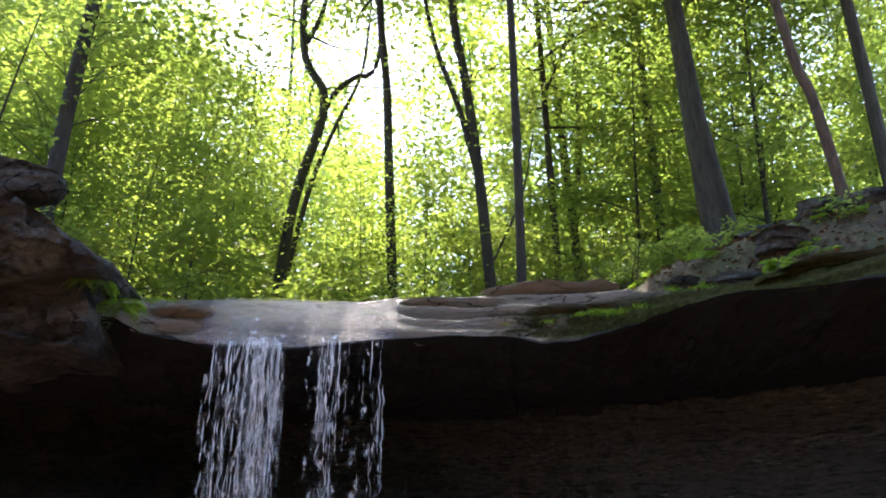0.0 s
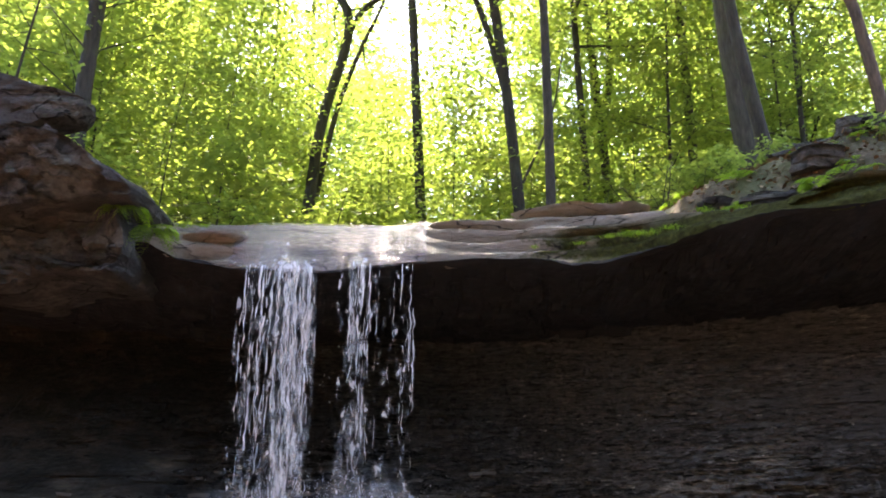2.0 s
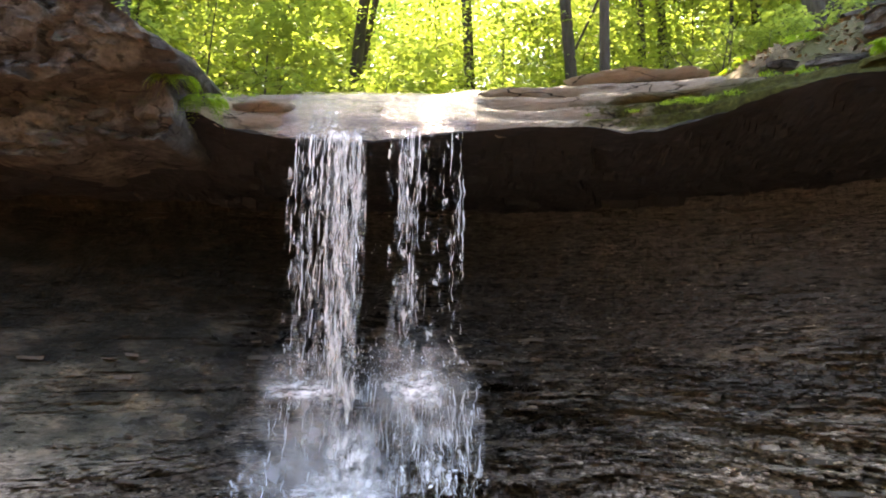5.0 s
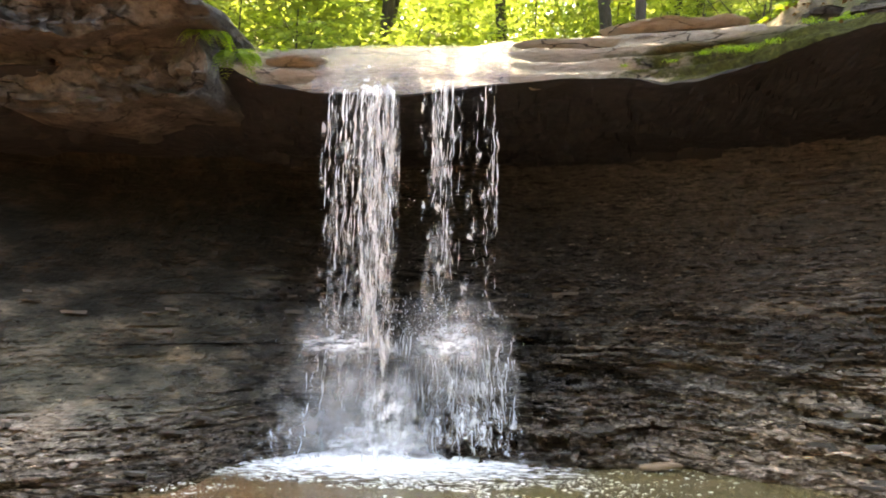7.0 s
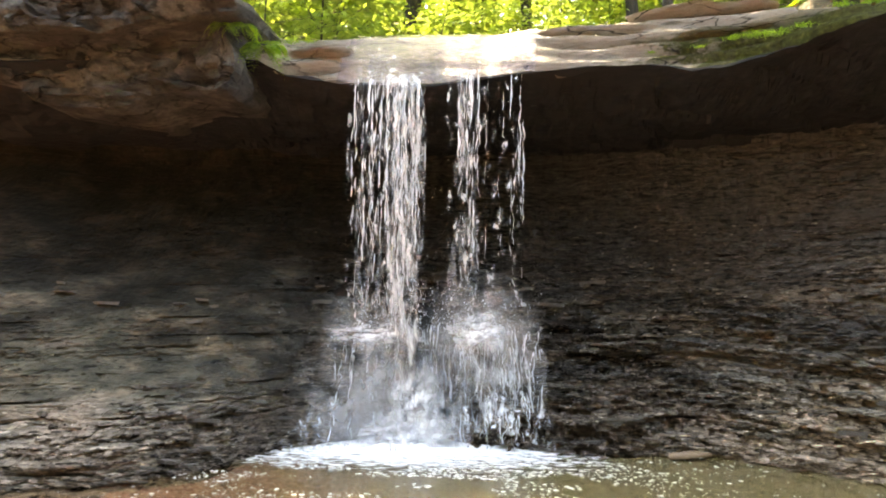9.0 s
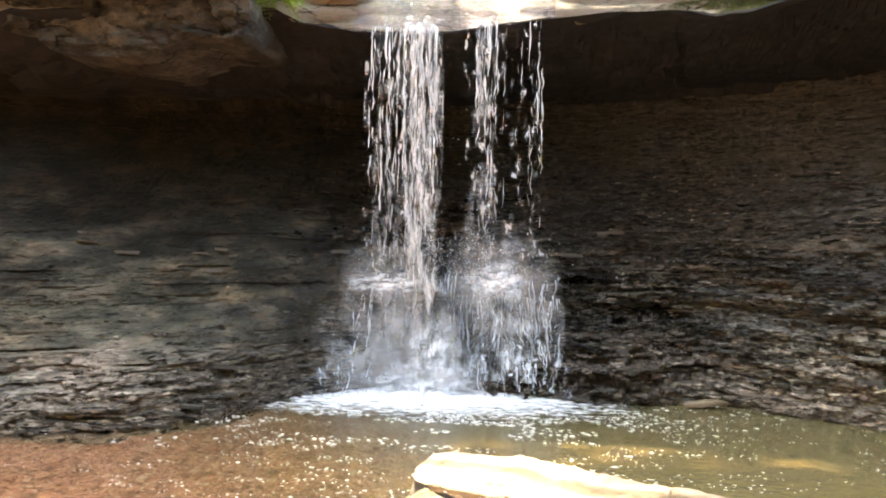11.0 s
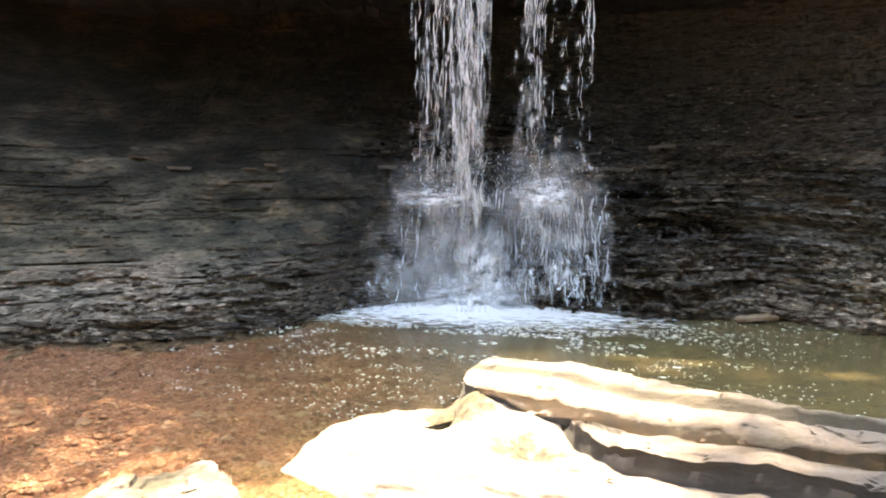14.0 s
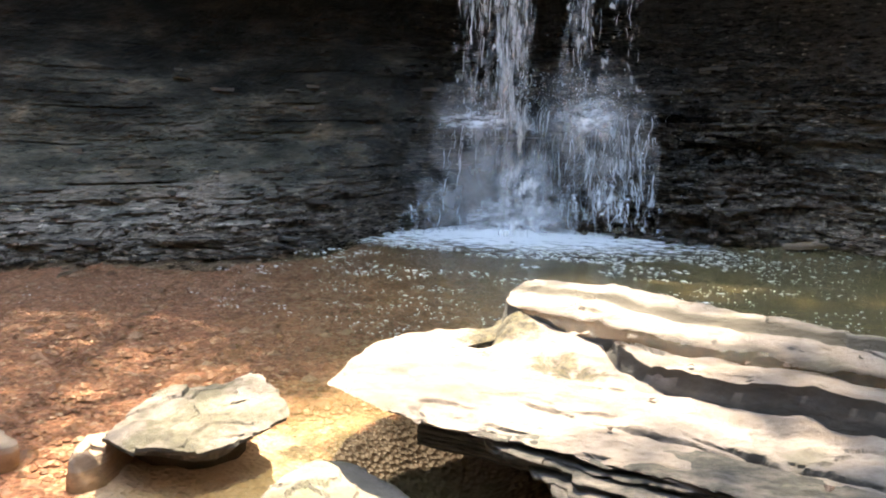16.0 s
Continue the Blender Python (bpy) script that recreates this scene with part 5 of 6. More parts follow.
    for k, (x, z, w, h) in enumerate(((-1.72, 0.28, 0.9, 0.62), (-1.78, 0.15, 1.3, 0.36), (-1.68, 0.55, 0.6, 0.8), (-1.0, 1.32, 0.75, 0.42), (-2.2, 1.28, 1.0, 0.26))):
        v, f = veil(x - w / 2, x + w / 2, z + h / 2, max(0.005, z - h / 2), lambda x_, z_, w_: (9.20 if k < 3 else 9.34) - 0.08 * w_ - 0.03 * k, seed=80 + k, bow=0.10)
        ob = part("boil", mesh_from("boil", (v - np.array([x, 9.2, z])) / np.array([w / 1.2, 1, h / 1.2]), f, BOIL), base)
        ob.location, ob.scale = (x, 9.2, z), (w / 1.2, 1, h / 1.2)


build_fall()


def build_foam():
    rng = np.random.default_rng(12)
    vs, fs = [], []
    for _ in range(13000):
        if rng.random() < 0.66:
            r, a = abs(rng.normal(0, 0.95)), rng.uniform(0, 2 * math.pi)
            x, y, s = -1.7 + 1.5 * r * math.cos(a), 9.35 - abs(r * math.sin(a)) * 1.35, rng.uniform(0.005, 0.024)
        else:
            x, y, s = rng.normal(-1.0, 2.0), rng.uniform(4.8, 8.8), rng.uniform(0.003, 0.012)
        if vnoise(x * 2.2, y * 4.5, 0, 61) < -0.05:
            continue
        if y > foot(x) - 0.02 or (x < -5):
            continue
        n = 7
        b = len(vs)
        for k in range(n):
            q = s * rng.uniform(0.5, 1.2)
            vs.append((x + 1.3 * q * math.cos(6.283 * k / n), y + q * math.sin(6.283 * k / n), 0.006))
        vs.append((x, y, 0.006 + 0.25 * s))
        fs += [(b + k, b + (k + 1) % n, b + n) for k in range(n)]
    return tagged(new("foam", mesh_from("foam", vs, fs, FOAM)), "white foam flecks drifting on the pool", "foam", kind="stuff")


build_foam()


def build_froth():
    """The white boil where the fall meets the pool."""
    m = bpy.data.materials.new("froth")
    m.use_nodes = True
    nt = m.node_tree
    p = nt.nodes["Principled BSDF"]
    p.inputs["Base Color"].default_value = (0.9, 0.9, 0.89, 1)
    p.inputs["Roughness"].default_value = 0.6
    v = coords(nt)
    sc = nt.nodes.new("ShaderNodeVectorMath")
    sc.operation = "MULTIPLY"
    sc.inputs[1].default_value = (0.50, 0.85, 0)
    nt.links.new(v, sc.inputs[0])
    ln = nt.nodes.new("ShaderNodeVectorMath")
    ln.operation = "LENGTH"
    nt.links.new(sc.outputs[0], ln.inputs[0])
    add = nt.nodes.new("ShaderNodeMath")
    add.operation = "ADD"
    nt.links.new(level(nt, ln.outputs["Value"], 0.15, 1.5, 1.25, -0.25), add.inputs[0])
    nt.links.new(level(nt, noise_tex(nt, coords(nt, (0.6, 1.3, 1)), 9, 6, 0.7), 0.35, 0.65, -0.5, 0.5), add.inputs[1])
    tr = nt.nodes.new("ShaderNodeBsdfTransparent")
    mx = nt.nodes.new("ShaderNodeMixShader")
    nt.links.new(level(nt, add.outputs[0], 0.1, 0.55), mx.inputs[0])
    nt.links.new(tr.outputs[0], mx.inputs[1])
    nt.links.new(p.outputs[0], mx.inputs[2])
    nt.links.new(mx.outputs[0], nt.nodes["Material Output"].inputs["Surface"])
    X, Y = np.meshgrid(np.linspace(-2.2, 2.4, 90), np.linspace(-1.6, 0.3, 50), indexing="ij")
    R = np.sqrt((0.62 * X) ** 2 + Y ** 2)
    Z = 0.012 + 0.10 * np.exp(-(R / 0.35) ** 2) * (1 + 0.6 * fbm(X * 6, Y * 6, 0, 3, 66)) + 0.012 * fbm(X * 5, Y * 8, 0, 3, 67) * np.exp(-R)
    ob = new("froth", mesh_from("froth", np.stack([X, Y, np.maximum(Z, 0.009)], -1).reshape(-1, 3), grid_faces(90, 50), m))
    ob.location = (-1.8, 9.38, 0)
    return tagged(ob, "white boiling froth where the fall lands", "foam", kind="stuff")


build_froth()


# ---------------------------------------------------------------- trees
SUN_PATH = np.array(SUN_DIR)
GAP_DIR = np.array((-4.9, 20.0, 14.2))
GAP_DIR = GAP_DIR / np.linalg.norm(GAP_DIR)


def open_air(c):
    """True where the canopy has its gaps: over the stream and over the sunlit slabs."""
    p = np.asarray(c, float)
    q = p - np.array([0, 0, 1.6])
    d = np.linalg.norm(q)
    ang = math.acos(max(-1, min(1, float(q @ GAP_DIR) / d)))
    if ang < radians(2.8) + radians(2.6) * float(vnoise(p[0] * 0.5, p[1] * 0.5, p[2] * 0.5, 3)):
        return True
    for tx, ty, tz, r in ((-1.65, 3.0, 0.2, 0.55), (-1.05, 3.2, 0.3, 0.95), (-0.55, 3.35, 0.35, 0.6), (-0.3, 4.15, 0.5, 0.3), (0.5, 3.9, 0.45, 0.2), (-4.6, 13.5, 7.5, 0.5), (-2.8, 14.5, 7.5, 0.4), (-2.0, 3.05, 0.2, 0.4), (-2.85, 2.7, 0.05, 0.2),
                           (-0.05, 9.65, 4.5, 0.75), (0.5, 9.8, 4.7, 0.9), (1.3, 10.0, 4.9, 1.0), (2.1, 9.9, 4.9, 0.9),
                           (-5.0, 5.6, 0, 0.1), (-4.0, 4.95, 0, 0.05), (-3.45, 3.5, 0, -0.1)):
        w = p - np.array([tx, ty, tz])
        s = float(w @ SUN_PATH)
        if np.linalg.norm(w - s * SUN_PATH) < r + 0.6:
            return True
    return False


def leaf_cloud(rng, centres, per, radius, size, flat=0.10):
    """Small pointed leaves in flat sprays round the centres."""
    c = np.repeat(np.asarray(centres, float), per, 0)
    n = len(c)
    a, r = rng.uniform(0, 2 * math.pi, n), radius * np.sqrt(rng.random(n)) * rng.uniform(0.6, 1.2, n)
    p = c + np.stack([r * np.cos(a), r * np.sin(a), rng.normal(0, radius * flat, n) - 0.12 * r], 1)
    head = a + rng.normal(0, 0.9, n)
    u = np.stack([np.cos(head), np.sin(head), rng.normal(-0.25, 0.35, n)], 1)
    u /= np.linalg.norm(u, axis=1)[:, None]
    up = np.stack([rng.normal(0, 0.32, n), rng.normal(0, 0.32, n), np.ones(n)], 1)
    w = np.cross(up, u)
    w /= np.linalg.norm(w, axis=1)[:, None]
    L = (size * rng.uniform(0.6, 1.25, n))[:, None]
    v = np.stack([p, p + 0.5 * L * u + 0.32 * L * w, p + L * u, p + 0.5 * L * u - 0.32 * L * w], 1).reshape(-1, 3)
    f = np.arange(4 * n).reshape(-1, 4)
    return v, f


def tree(label, line, r0, r1, limbs, crown, leaf, seed, bark=BARK, leafmat=LEAF, category="tree", group="", forks=(), extra=()):
    """line: the trunk from base to top. limbs: count, lowest height, length at the bottom and at the top.
    crown: sprays a limb, leaves a spray, spray radius."""
    rng = np.random.default_rng(seed)
    root = tagged(new("tree"), label, category, group)
    root.location = line[0]
    o = np.array(line[0], float)
    pts = spline(line, 40)
    hs = np.linspace(0, 1, 40)
    fine = r0 > 0.06 and group not in ("far trees", "gorge trees")
    rad = r0 + (r1 - r0) * hs ** 0.9
    rad = rad * (1 + 0.55 * np.exp(-hs * 40)) * (1 + 0.06 * vnoise(hs * 30, seed, 0, 1))
    v, f = tube((pts - o)[::1 if fine else 3], rad[::1 if fine else 3], 10 if fine else 6)
    part("trunk", mesh_from("trunk", v, f, bark), root)
    for fl, fr0, fr1 in forks:
        fv, ff = tube(spline(fl, 24) - o, np.linspace(fr0, fr1, 24), 8)
        part("fork", mesh_from("fork", fv, ff, bark), root)
    n, low, l0, l1 = limbs
    ps, cs = [], []
    for k in range(n):
        h = low + (1 - low) * (k + rng.random()) / n
        j = min(39, int(h * 39))
        b = pts[j]
        L = (l0 + (l1 - l0) * h) * rng.uniform(0.7, 1.2)
        az = k * 2.4 + rng.uniform(-0.5, 0.5)
        s = np.linspace(0, 1, 8)[:, None]
        dirv = np.array([math.cos(az), math.sin(az), rng.uniform(0.1, 0.5)])
        bend = np.array([rng.normal(0, 0.2), rng.normal(0, 0.2), -0.12])
        ln = b + L * (s * dirv + s ** 2 * bend) + 0.05 * L * rng.normal(0, 0.3, (8, 3)) * s
        rr = min(rad[j] * 0.5, 0.012 + 0.013 * L)
        ps.append(tube(ln - o, rr * (1 - 0.85 * s[:, 0]), 5))
        for q in range(crown[0]):
            e = rng.uniform(0.35, 1.05)
            m = ln[min(7, int(e * 7))] + rng.normal(0, 0.28, 3) * L * np.array([0.8, 0.8, 0.25])
            if open_air(m):
                continue
            cs.append(m)
            if group not in ("far trees", "gorge trees"):
                ps.append(tube(np.linspace(ln[min(6, int(e * 5))] - o, m - o, 3), np.linspace(0.35 * rr, 0.003, 3), 3))
    for m in extra:
        cs.append(np.array(m, float))
        ps.append(tube(np.linspace(pts[int(np.argmin(np.abs(pts[:, 2] - m[2] + 1.0)))] - o, np.array(m) - o, 5), np.linspace(0.012, 0.003, 5), 4))
    if ps:
        v, f = join(ps)
        part("branchwork", mesh_from("branchwork", v, f, bark), root, kind="stuff")
    if cs:
        v, f = leaf_cloud(rng, np.array(cs) - o, crown[1], crown[2], leaf)
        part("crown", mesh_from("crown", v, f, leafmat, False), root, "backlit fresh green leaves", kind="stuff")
    return root


# the trees that stand out behind the ledge: trunk line, radii, bark
def z_on(x, y):
    return float(upper(np.array(x), np.array(y))) - 0.1


STANDING = [
    ([(-5.34, 10.5), (-5.3, 10.5, 8.2), (-5.15, 10.5, 11), (-4.7, 10.7, 20)], 0.17, 0.09, BARK, "dark straight tree trunk behind the boulder"),
    ([(-3.85, 18.7), (-3.47, 18.7, 10.1), (-2.8, 18.7, 13.3), (-3.5, 18.7, 15.5), (-3.3, 18.7, 23)], 0.23, 0.08, BARK, "tall forked tree with crooked upper limbs"),
    ([(-0.72, 17.5), (-1.0, 17.5, 11), (-1.1, 17.5, 13.1), (-1.34, 17.5, 15.7), (-1.6, 17.5, 23)], 0.17, 0.11, BARK, "slim dark straight tree behind the ledge"),
    ([(1.36, 15.4), (1.05, 15.4, 9.25), (0.75, 15.4, 12), (0.49, 15.4, 14), (0.1, 15.4, 22)], 0.17, 0.09, BARK, "slender leaning dark tree"),
    ([(1.5, 12.5), (1.52, 12.5, 8), (1.5, 12.5, 11.7), (1.4, 12.5, 20.5)], 0.11, 0.07, BARK, "thin straight dark tree near the ledge"),
    ([(5.75, 15.0), (5.62, 15, 9), (5.46, 15, 12.8), (5.2, 15, 20)], 0.33, 0.2, BARK_GREY, "stout grey-barked tree on the bank"),
    ([(5.58, 13.7), (5.27, 13.7, 9.4), (5.11, 13.7, 11.3), (4.5, 13.7, 21)], 0.17, 0.1, BARK, "dark leaning tree grown beside the stout trunk"),
    ([(6.8, 12.0), (6.56, 12, 9.2), (6.25, 12, 10.95), (5.4, 12, 20)], 0.13, 0.08, BARK_RED, "reddish leaning tree on the bank"),
    ([(8.85, 14.0), (8.8, 14, 9.2), (8.77, 14, 11.7), (8.6, 14, 18)], 0.2, 0.13, BARK_GREY, "grey tree high on the bank"),
    ([(3.2, 19.0), (3.1, 19, 11), (3.03, 19, 14.4), (2.9, 19, 20)], 0.14, 0.09, BARK, "slim dark forest tree"),
    ([(4.3, 22.0), (4.2, 22, 10.5), (3.9, 22, 15.8), (3.7, 22, 22)], 0.19, 0.11, BARK, "dark tall forest tree with bare lower trunk"),
    ([(6.1, 20.0), (6.1, 20, 12.5), (6.0, 20, 20)], 0.18, 0.11, BARK, "dark tall forest tree with bare lower trunk"),
]


FORKS = ((-4.2, 13.0), (-3.4, 12.0), (-4.2, 11.4), (-3.1, 15.5), (-2.2, 15.5), (-2.6, 14.3), (-3.8, 13.7), (-1.6, 12.1), (-4.6, 12.3), (-2.9, 12.9), (-2.0, 13.2), (-3.6, 14.8))
LEANS = ((0.2, 11.6), (1.1, 10.6), (0.0, 10.6), (0.5, 13.0), (1.4, 12.6), (0.7, 11.9), (1.5, 11.4), (-0.2, 12.4), (0.6, 10.0))
CORNER = ((-6.3, 9.6), (-5.7, 9.9), (-5.0, 9.7), (-4.5, 9.9), (-6.2, 8.8), (-5.4, 9.0), (-4.9, 9.1), (-6.4, 8.0), (-5.7, 8.2))
LEAFY_FORK = [(x, 18.2 + 0.25 * (k % 3), z) for k, (x, z) in enumerate(FORKS)]
LEAFY_LEAN = [(x, 15.0 + 0.25 * (k % 3), z) for k, (x, z) in enumerate(LEANS)]


def shade_over(spots, height, seed):
    """Unseen canopy sprays added high between the sun and the given ground spots."""
    r = np.random.default_rng(seed)
    return [tuple(np.array(p) + SUN_PATH * (height - p[2]) / SUN_PATH[2] + r.normal(0, 0.4, 3)) for p in spots for _ in range(6)]


OVERHEAD = {1: shade_over([(-2.2, 6.6, 0), (-1.2, 6.0, 0), (-2.8, 5.6, 0), (-1.6, 7.4, 0), (-3.0, 7.2, 0), (-0.6, 7.0, 0), (-2.4, 4.6, 0), (-1.4, 5.0, 0), (-3.4, 6.3, 0)], 19.5, 71),
            2: shade_over([(0.4, 6.0, 0), (1.0, 6.1, 0), (1.6, 6.3, 0), (0.8, 6.8, 0), (1.8, 7.2, 0)], 19.5, 73)}
OVERHEAD[1] += LEAFY_FORK
OVERHEAD[3] = LEAFY_LEAN
OVERHEAD[0] = [(x + 0.5 * j, 10.2 + 0.7 * j, z + 0.3 * j) for x, z in CORNER for j in (0, 1, 2)]
for k, (line, r0, r1, bark, label) in enumerate(STANDING):
    r0, r1 = 0.76 * r0, 0.76 * r1
    x, y = line[0]
    forks = []
    if k == 1:
        forks = [([(-2.95, 18.7, 12.6), (-2.55, 18.6, 13.5), (-2.0, 18.5, 13.95), (-1.55, 18.5, 14.1), (-1.35, 18.5, 15.2), (-1.4, 18.5, 17)], 0.09, 0.035),
                 ([(-3.6, 19.2, 8.6), (-3.1, 19.2, 11.2), (-2.5, 19.2, 13.0), (-1.9, 19.2, 14.6), (-1.7, 19.2, 17)], 0.085, 0.03),
                 ([(-3.45, 18.7, 15.0), (-3.0, 18.7, 16.2), (-2.8, 18.7, 18)], 0.09, 0.04)]
    if k == 3:
        forks = [([(1.0, 15.4, 9.6), (0.6, 15.4, 11.2), (0.1, 15.4, 12.8), (-0.3, 15.4, 15)], 0.08, 0.04), ([(1.3, 15.4, 7.6), (1.9, 15.3, 9.0), (2.2, 15.3, 10.5)], 0.03, 0.01)]
    if k == 10:
        forks = [([(4.15, 22, 11.5), (4.5, 22, 14), (4.55, 22, 18)], 0.11, 0.06)]
    # most get dense high crowns out of view, added to shade the pool
    tree(label, [(x, y, z_on(x, y))] + line[1:], r0, r1, *(((70 if k in (0, 4) else 36, 0.62, 3.4 if k in (2, 3) else 5.2, 2.6 if k in (2, 3) else 3.6), (8, 80, 1.1), 0.14) if k in (0, 2, 3, 4, 5, 6, 7, 8) else ((15, 0.48, 2.0, 2.6), (4, 60, 0.9), 0.14)), 100 + k, bark, forks=forks, extra=OVERHEAD.get(k, ()))

for k, (x, y, h) in enumerate(((7.6, 17.0, 11.0), (9.2, 20.5, 14.0), (12.6, 19.0, 14.0), (6.9, 23.0, 14.0), (5.0, 18.5, 9.5), (2.3, 21.5, 10.5), (-10.8, 15.5, 11.0), (-12.0, 20.0, 15.0), (-11.5, 27.0, 17.0), (-5.6, 13.4, 2.8), (-3.9, 12.7, 2.2), (-4.8, 15.5, 3.0), (-2.6, 14.8, 2.6))):
    z = z_on(x, y)
    tree("leafy mid-height tree with layered sprays", [(x, y, z), (x + 0.2, y, z + h * 0.5), (x + 0.5, y, z + h)], 0.006 + 0.006 * h, 0.006,
         (int(10 + h), 0.12, 1.2 + 0.12 * h, 0.9), (5, 52, 0.4 + 0.035 * h), 0.15, 200 + k, BARK)

# understorey and the wood behind
rng = random.Random(5)
count = 0
while count < 90:
    y = rng.uniform(11.6, 30)
    x = rng.uniform(-0.72, 0.72) * y + 0.2
    if y < 14 and abs(x + 1.5) < 2.2 or y < 17 and x / y > 0.2:
        continue
    if any(y < l[0][1] + 0.5 and abs(x / y - l[0][0] / l[0][1]) < (0.085 if q == 5 else 0.027) for q, (l, *_) in enumerate(STANDING)):
        continue
    z = z_on(x, y)
    h = rng.uniform(2.5, 7.0) if y < 18 else rng.uniform(5, 13)
    lean = rng.uniform(-0.4, 0.4)
    tree("leafy young understorey tree with thin stem", [(x, y, z), (x + lean * 0.3, y, z + h * 0.5), (x + lean, y, z + h)], 0.006 + 0.0028 * h, 0.005,
         (int(9 + h), 0.12, 1.5 + 0.08 * h, 0.6), (4, 72, 0.65 + 0.018 * y), 0.078 + 0.0024 * y, 300 + count, BARK, LEAF, group="understorey trees")
    count += 1
count = 0
while count < 40:
    y = rng.uniform(28, 60)
    x = rng.uniform(-0.75, 0.75) * y
    z = z_on(x, y)
    h = rng.uniform(14, 24)
    tree("tall leafy tree deep in the wood", [(x, y, z), (x + rng.uniform(-0.5, 0.5), y, z + h * 0.5), (x + rng.uniform(-1, 1), y, z + h)], 0.22, 0.05,
         (24, 0.08, 3.6, 2.2), (5, 28, 1.2), 0.34, 500 + count, BARK, LEAF_FAR, group="far trees")
    count += 1
# unseen trees beside and behind the view, added to block low sky light
count = 0
while count < 58:
    a = rng.uniform(0.62 * math.pi, 2.38 * math.pi)
    d = rng.uniform(13, 30)
    x, y = d * math.cos(a), d * math.sin(a)
    if y > 1 or abs(x) < 4 and y > -12:
        continue
    z = float(ground_height(np.array(x), np.array(y))) - 0.1
    h = rng.uniform(16, 24)
    tree("unseen tall dark evergreen added to block low sky light", [(x, y, z), (x + rng.uniform(-0.5, 0.5), y, z + h * 0.5), (x + rng.uniform(-1, 1), y, z + h)], 0.22, 0.05,
         (22, 0.04, 3.8, 2.0), (5, 16, 1.3), 0.55, 700 + count, BARK, UNSEEN_EVERGREEN, group="gorge trees")
    count += 1

def far_woods():
    """The massed foliage of the wood's depth, in tiers with ragged tops and gaps."""
    r = np.random.default_rng(55)
    n = 9000
    y = r.uniform(40, 66, n)
    x = r.uniform(-0.68, 0.68, n) * y
    top = 14 + 5.0 * vnoise(x * 0.11, y * 0.05, 0, 21) + 3.0 * vnoise(x * 0.33, 0, 0, 22) + 9.0 * ease(2, 16, x) + 4.0 * ease(-14, -24, x)
    z = 4.5 + (top + 0.12 * y - 4.5) * r.random(n) ** 0.85
    keep = vnoise(x * 0.22, y * 0.1, z * 0.28, 23) > -0.42
    c = np.stack([x, y, z], 1)[keep]
    v, f = leaf_cloud(r, c, 11, 1.3, 0.50, 0.2)
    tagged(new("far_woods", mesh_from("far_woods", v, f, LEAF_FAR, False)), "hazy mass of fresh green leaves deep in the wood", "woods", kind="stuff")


far_woods()

# ---------------------------------------------------------------- small plants
def fern(label, base, fronds, length, seed, droop=0.9, fan=(0.0, 6.283), width=0.16):
    rng = np.random.default_rng(seed)
    root = tagged(new("fern"), label, "fern")
    root.location = base
    ps = []
    for k in range(fronds):
        az = rng.uniform(*fan)
        L = length * rng.uniform(0.6, 1.15)
        s = np.linspace(0, 1, 15)
        r, z = L * (s - 0.15 * s ** 2), L * (0.75 * s - droop * s ** 2)
        c = np.stack([r * math.cos(az), r * math.sin(az), z], 1)
        side = np.array([-math.sin(az), math.cos(az), 0.0])
        ps.append(tube(c, 0.003 * (1 - 0.8 * s), 3))
        fwd = np.gradient(c, axis=0)
        fwd /= np.linalg.norm(fwd, axis=1)[:, None]
        for j in range(2, 15):
            w = width * L * math.sin(math.pi * (0.12 + 0.85 * s[j])) * 1.6
            for sg in (1, -1):
                tip = c[j] + sg * side * w + fwd[j] * 0.35 * w + np.array([0, 0, -0.15 * w])
                m = (c[j] + tip) / 2
                ps.append((np.array([c[j], m + fwd[j] * 0.16 * w, tip, m - fwd[j] * 0.16 * w]), np.array([[0, 1, 2, 3]])))
    v, f = join(ps)
    part("foliage", mesh_from("foliage", v, f, FERN, False), root, kind="stuff")
    return root


def grass(label, base, blades, length, seed):
    rng = np.random.default_rng(seed)
    root = tagged(new("grass_tuft"), label, "grass")
    root.location = base
    vs, fs = [], []
    for k in range(blades):
        az, L = rng.uniform(0, 6.283), length * rng.uniform(0.5, 1.2)
        o = np.array([rng.normal(0, length * 0.35), rng.normal(0, length * 0.25), 0])
        d = np.array([math.cos(az), math.sin(az), 0])
        e = np.array([-math.sin(az), math.cos(az), 0]) * 0.004
        b = len(vs)
        for t in (0, 0.35, 0.7, 1.0):
            p = o + d * L * 0.8 * t ** 1.5 + np.array([0, 0, L * (0.9 * t - 0.75 * t * t)])
            vs += [p - e * (1.2 - t), p + e * (1.2 - t)]
        fs += [(b + 2 * q, b + 2 * q + 1, b + 2 * q + 3, b + 2 * q + 2) for q in range(3)]
    part("foliage", mesh_from("foliage", vs, fs, FERN, False), root, kind="stuff")
    return root


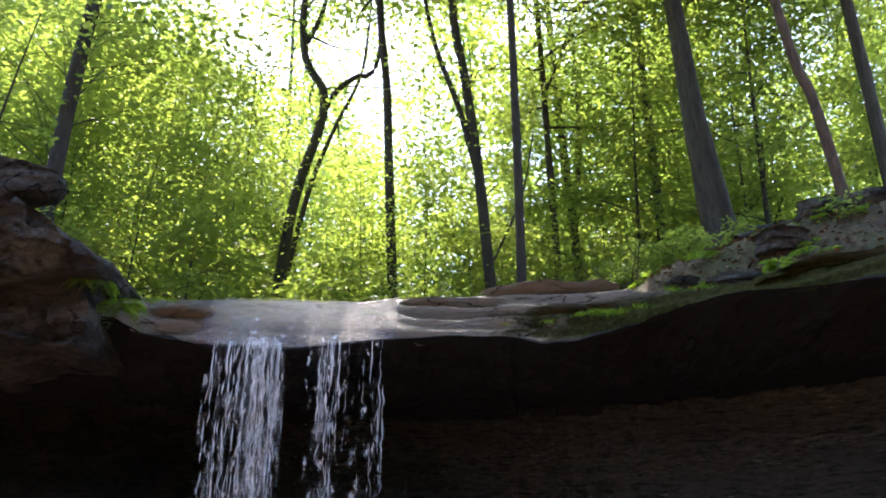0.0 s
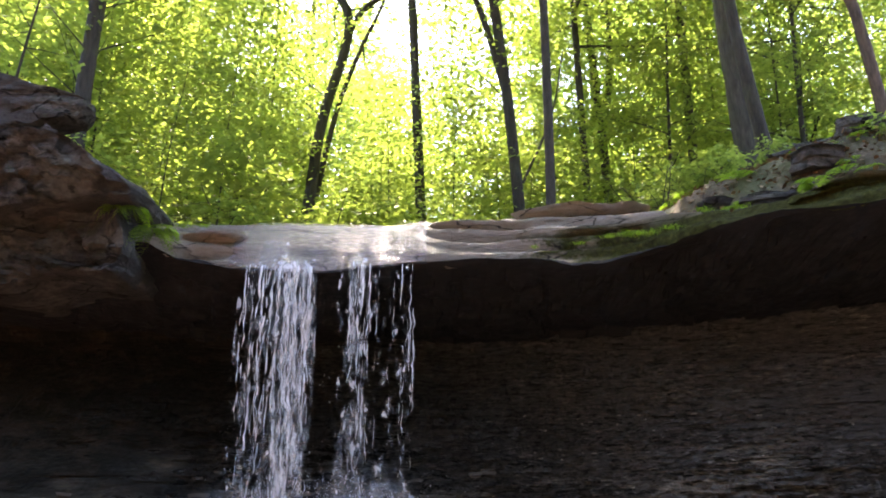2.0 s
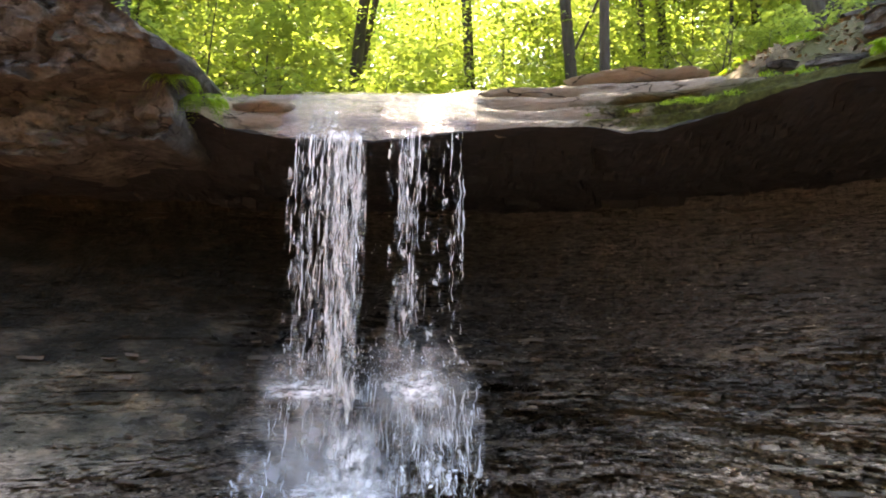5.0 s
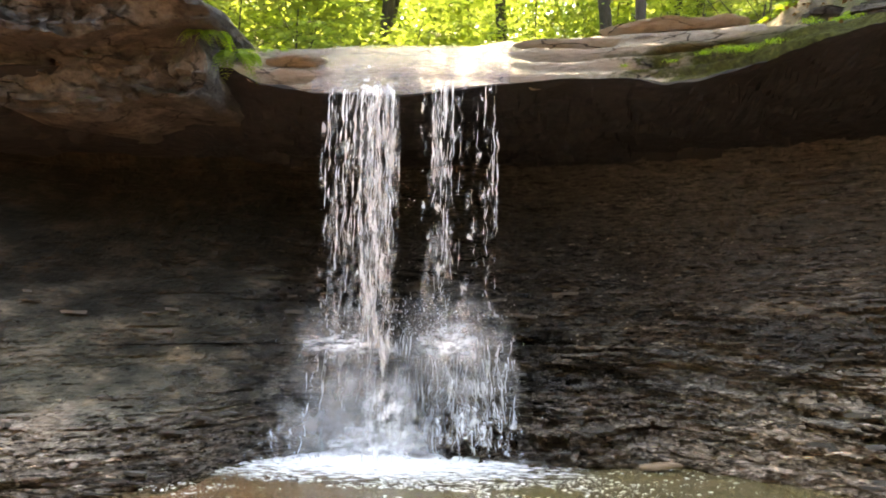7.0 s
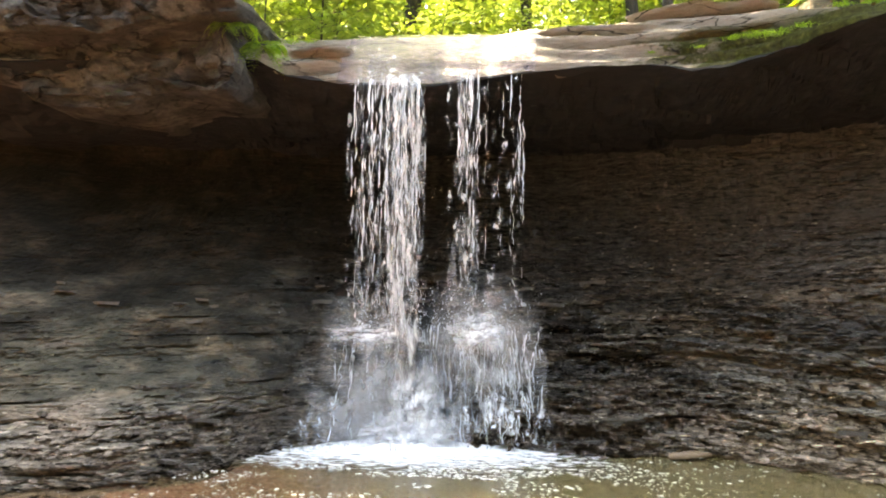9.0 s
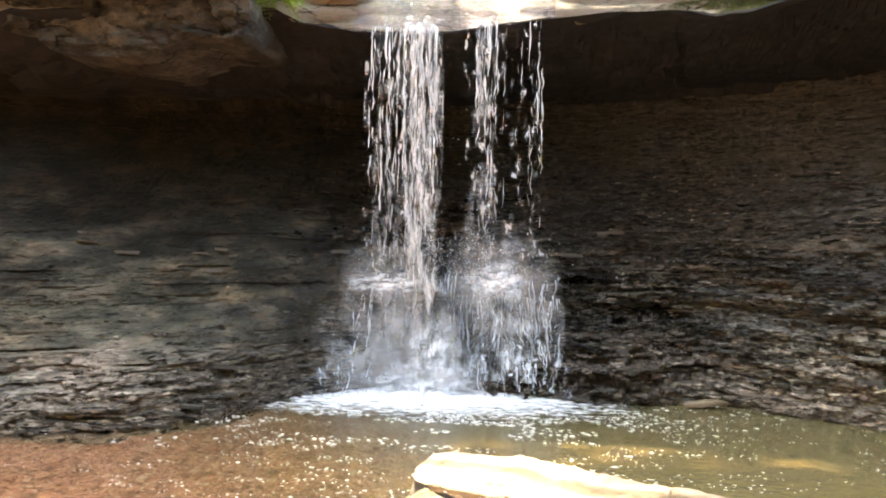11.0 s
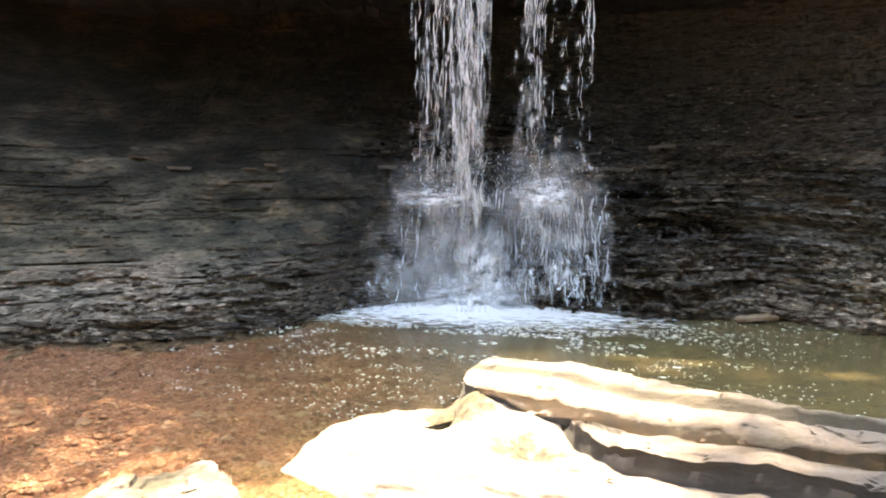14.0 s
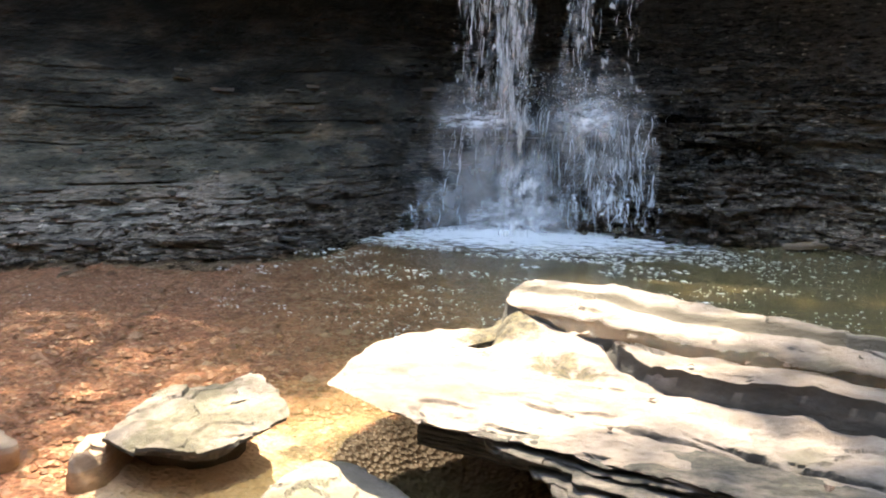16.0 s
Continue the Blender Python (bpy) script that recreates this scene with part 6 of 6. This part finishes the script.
for k, (x, y, z, n, L, d) in enumerate(((-3.62, 8.62, 4.72, 12, 0.30, 1.5), (-3.50, 8.85, 4.55, 14, 0.34, 1.6), (-3.42, 9.05, 4.62, 12, 0.32, 1.2), (-3.78, 8.5, 4.70, 9, 0.24, 1.5),
                                         (3.79, 8.2, 4.78, 14, 0.30, 0.9), (4.85, 8.55, 5.36, 12, 0.36, 1.0), (4.4, 8.2, 4.95, 8, 0.22, 1.0))):
    fern("hanging green fern rooted in a rock crack" if d > 1.1 else "green fern growing on the bank", (x, y, z), n, L, 900 + k, d)
for k, (x, y, z, n, L) in enumerate(((1.95, 8.78, 4.42, 60, 0.16), (2.1, 8.72, 4.40, 60, 0.17), (1.75, 8.95, 4.45, 40, 0.12), (2.35, 8.55, 4.42, 40, 0.12), (1.4, 9.1, 4.42, 26, 0.10), (0.95, 9.25, 4.42, 18, 0.08),
                                      (-3.3, 9.35, 4.75, 50, 0.16), (-3.1, 9.5, 4.8, 30, 0.12), (2.7, 8.5, 4.6, 40, 0.14), (3.1, 8.4, 4.6, 30, 0.12))):
    grass("tuft of grass on the mossy ledge edge", (x, y, z), n, L, 950 + k)
rngs = random.Random(9)
for k in range(16):
    x, y = rngs.uniform(1.4, 4.0), rngs.uniform(10.9, 13.0)
    z = z_on(x, y)
    h = rngs.uniform(0.5, 1.1)
    tree("low bright green shrub on the forest floor", [(x, y, z), (x + 0.1, y, z + h * 0.5), (x + rngs.uniform(-0.2, 0.2), y, z + h)], 0.012, 0.005,
         (9, 0.1, 0.7, 0.3), (4, 30, 0.22), 0.085, 1000 + k, BARK, LEAF, category="shrub", group="bank shrubs")
for k, (x, y, z0, h) in enumerate(((-5.5, 9.1, 6.45, 1.9), (-6.2, 8.9, 6.5, 1.5))):
    tree("leafy sapling rooted on the slab", [(x, y, z0), (x + 0.25, y - 0.2, z0 + h * 0.5), (x + 0.6, y - 0.5, z0 + h)], 0.02, 0.008,
         (9, 0.25, 0.9, 0.5), (3, 18, 0.30), 0.12, 1050 + k, BARK, LEAF, category="sapling")


def litter():
    r = np.random.default_rng(31)
    n = 6000
    x, y = r.uniform(2.4, 7.5, n), r.uniform(7.6, 12.5, n)
    lx, lz = along(CREST, x)
    keep = y > lx + 0.15
    x, y = x[keep], y[keep]
    n = len(x)
    z = np.array([bank_z(a_, b_) for a_, b_ in zip(x, y)]) + 0.01 + 0.02 * r.random(n)
    a, L = r.uniform(0, 6.283, n), r.uniform(0.03, 0.075, n)
    u = np.stack([np.cos(a), np.sin(a), r.normal(0, 0.35, n)], 1) * L[:, None]
    w = np.stack([-np.sin(a), np.cos(a), r.normal(0, 0.35, n)], 1) * (0.5 * L)[:, None]
    p = np.stack([x, y, z], 1)
    v = np.stack([p, p + u * 0.5 + w, p + u, p + u * 0.5 - w], 1).reshape(-1, 3)
    m, nt, q = material("dry_leaf")
    geo = nt.nodes.new("ShaderNodeNewGeometry")
    nt.links.new(ramp(nt, geo.outputs["Random Per Island"], [(0.0, (0.07, 0.04, 0.02)), (0.6, (0.20, 0.12, 0.06)), (1.0, (0.34, 0.23, 0.13))]), q.inputs["Base Color"])
    q.inputs["Roughness"].default_value = 0.8
    tagged(new("leaf_litter", mesh_from("leaf_litter", v, np.arange(4 * n).reshape(-1, 4), m, False)), "dry brown fallen leaves on the bank", "leaf litter", kind="stuff")


litter()
for k in range(46):
    x = rngs.uniform(2.8, 6.8)
    y = float(along(CREST, x)[0]) + rngs.uniform(0.25, 3.0)
    z = bank_z(x, y)
    fern("small green fern growing on the bank", (x, y, z), 7, rngs.uniform(0.18, 0.35), 1100 + k, 0.9)

for k in range(11):
    x = rngs.uniform(2.6, 6.5)
    y = float(along(CREST, x)[0]) + rngs.uniform(0.5, 2.6)
    z, h = bank_z(x, y) - 0.02, rngs.uniform(0.2, 0.6)
    tree("small leafy seedling on the bank", [(x, y, z), (x + 0.05, y, z + h * 0.5), (x + rngs.uniform(-0.1, 0.1), y, z + h)], 0.006, 0.003,
         (6, 0.15, 0.4, 0.2), (2, 12, 0.14), 0.07, 1200 + k, BARK, LEAF, category="seedling", group="bank seedlings")


def log(label, line, r0, r1, seed):
    pts = spline(line, 40)
    h = np.linspace(0, 1, 40)
    v, f = tube(pts - pts[0], (r0 + (r1 - r0) * h) * (1 + 0.15 * vnoise(h * 14, seed, 0, 2)), 9)
    ob = tagged(new("log", mesh_from("log", v, f, BARK)), label, "log")
    ob.location = pts[0]
    return ob


log("fallen dark log lying along the bank", [(x, y, bank_z(x, y) + 0.03) for x, y in ((3.9, 9.5), (4.5, 9.6), (5.2, 9.7), (5.9, 9.9), (6.6, 10.2))], 0.06, 0.09, 3)
for k, pts in enumerate((((5.5, 13.2), (5.2, 12.0), (4.7, 11.0), (4.3, 10.3)), ((5.8, 13.2), (5.6, 11.8), (5.5, 10.8), (5.2, 10.2)), ((6.7, 11.8), (6.3, 10.8), (5.9, 9.9), (5.4, 9.2)), ((6.9, 11.8), (6.6, 10.6), (6.5, 9.6), (6.2, 8.8)))):
    log("exposed tree root running down the bank", [(x, y, bank_z(x, y) + 0.01) for x, y in pts], 0.05, 0.02, 10 + k)
for k, (x, y, w) in enumerate(((3.5, 8.6, 0.28), (4.1, 8.7, 0.36), (4.7, 8.9, 0.30), (3.1, 9.3, 0.22), (5.3, 8.6, 0.40), (4.4, 9.9, 0.25), (5.0, 10.3, 0.3))):
    z = bank_z(x, y)
    rock("rock", "dark grey stone bedded in the leafy bank", [(x - w, y), (x - 0.6 * w, y + 0.6 * w), (x + 0.3 * w, y + 0.7 * w), (x + w, y + 0.2 * w), (x + 0.7 * w, y - 0.5 * w), (x - 0.4 * w, y - 0.6 * w)],
         z - 0.12, z + 0.10 + 0.05 * (k % 3), BOULDER, 400 + k, n=60, round_=0.06, rough=0.06, lay=0.06, rings=20)
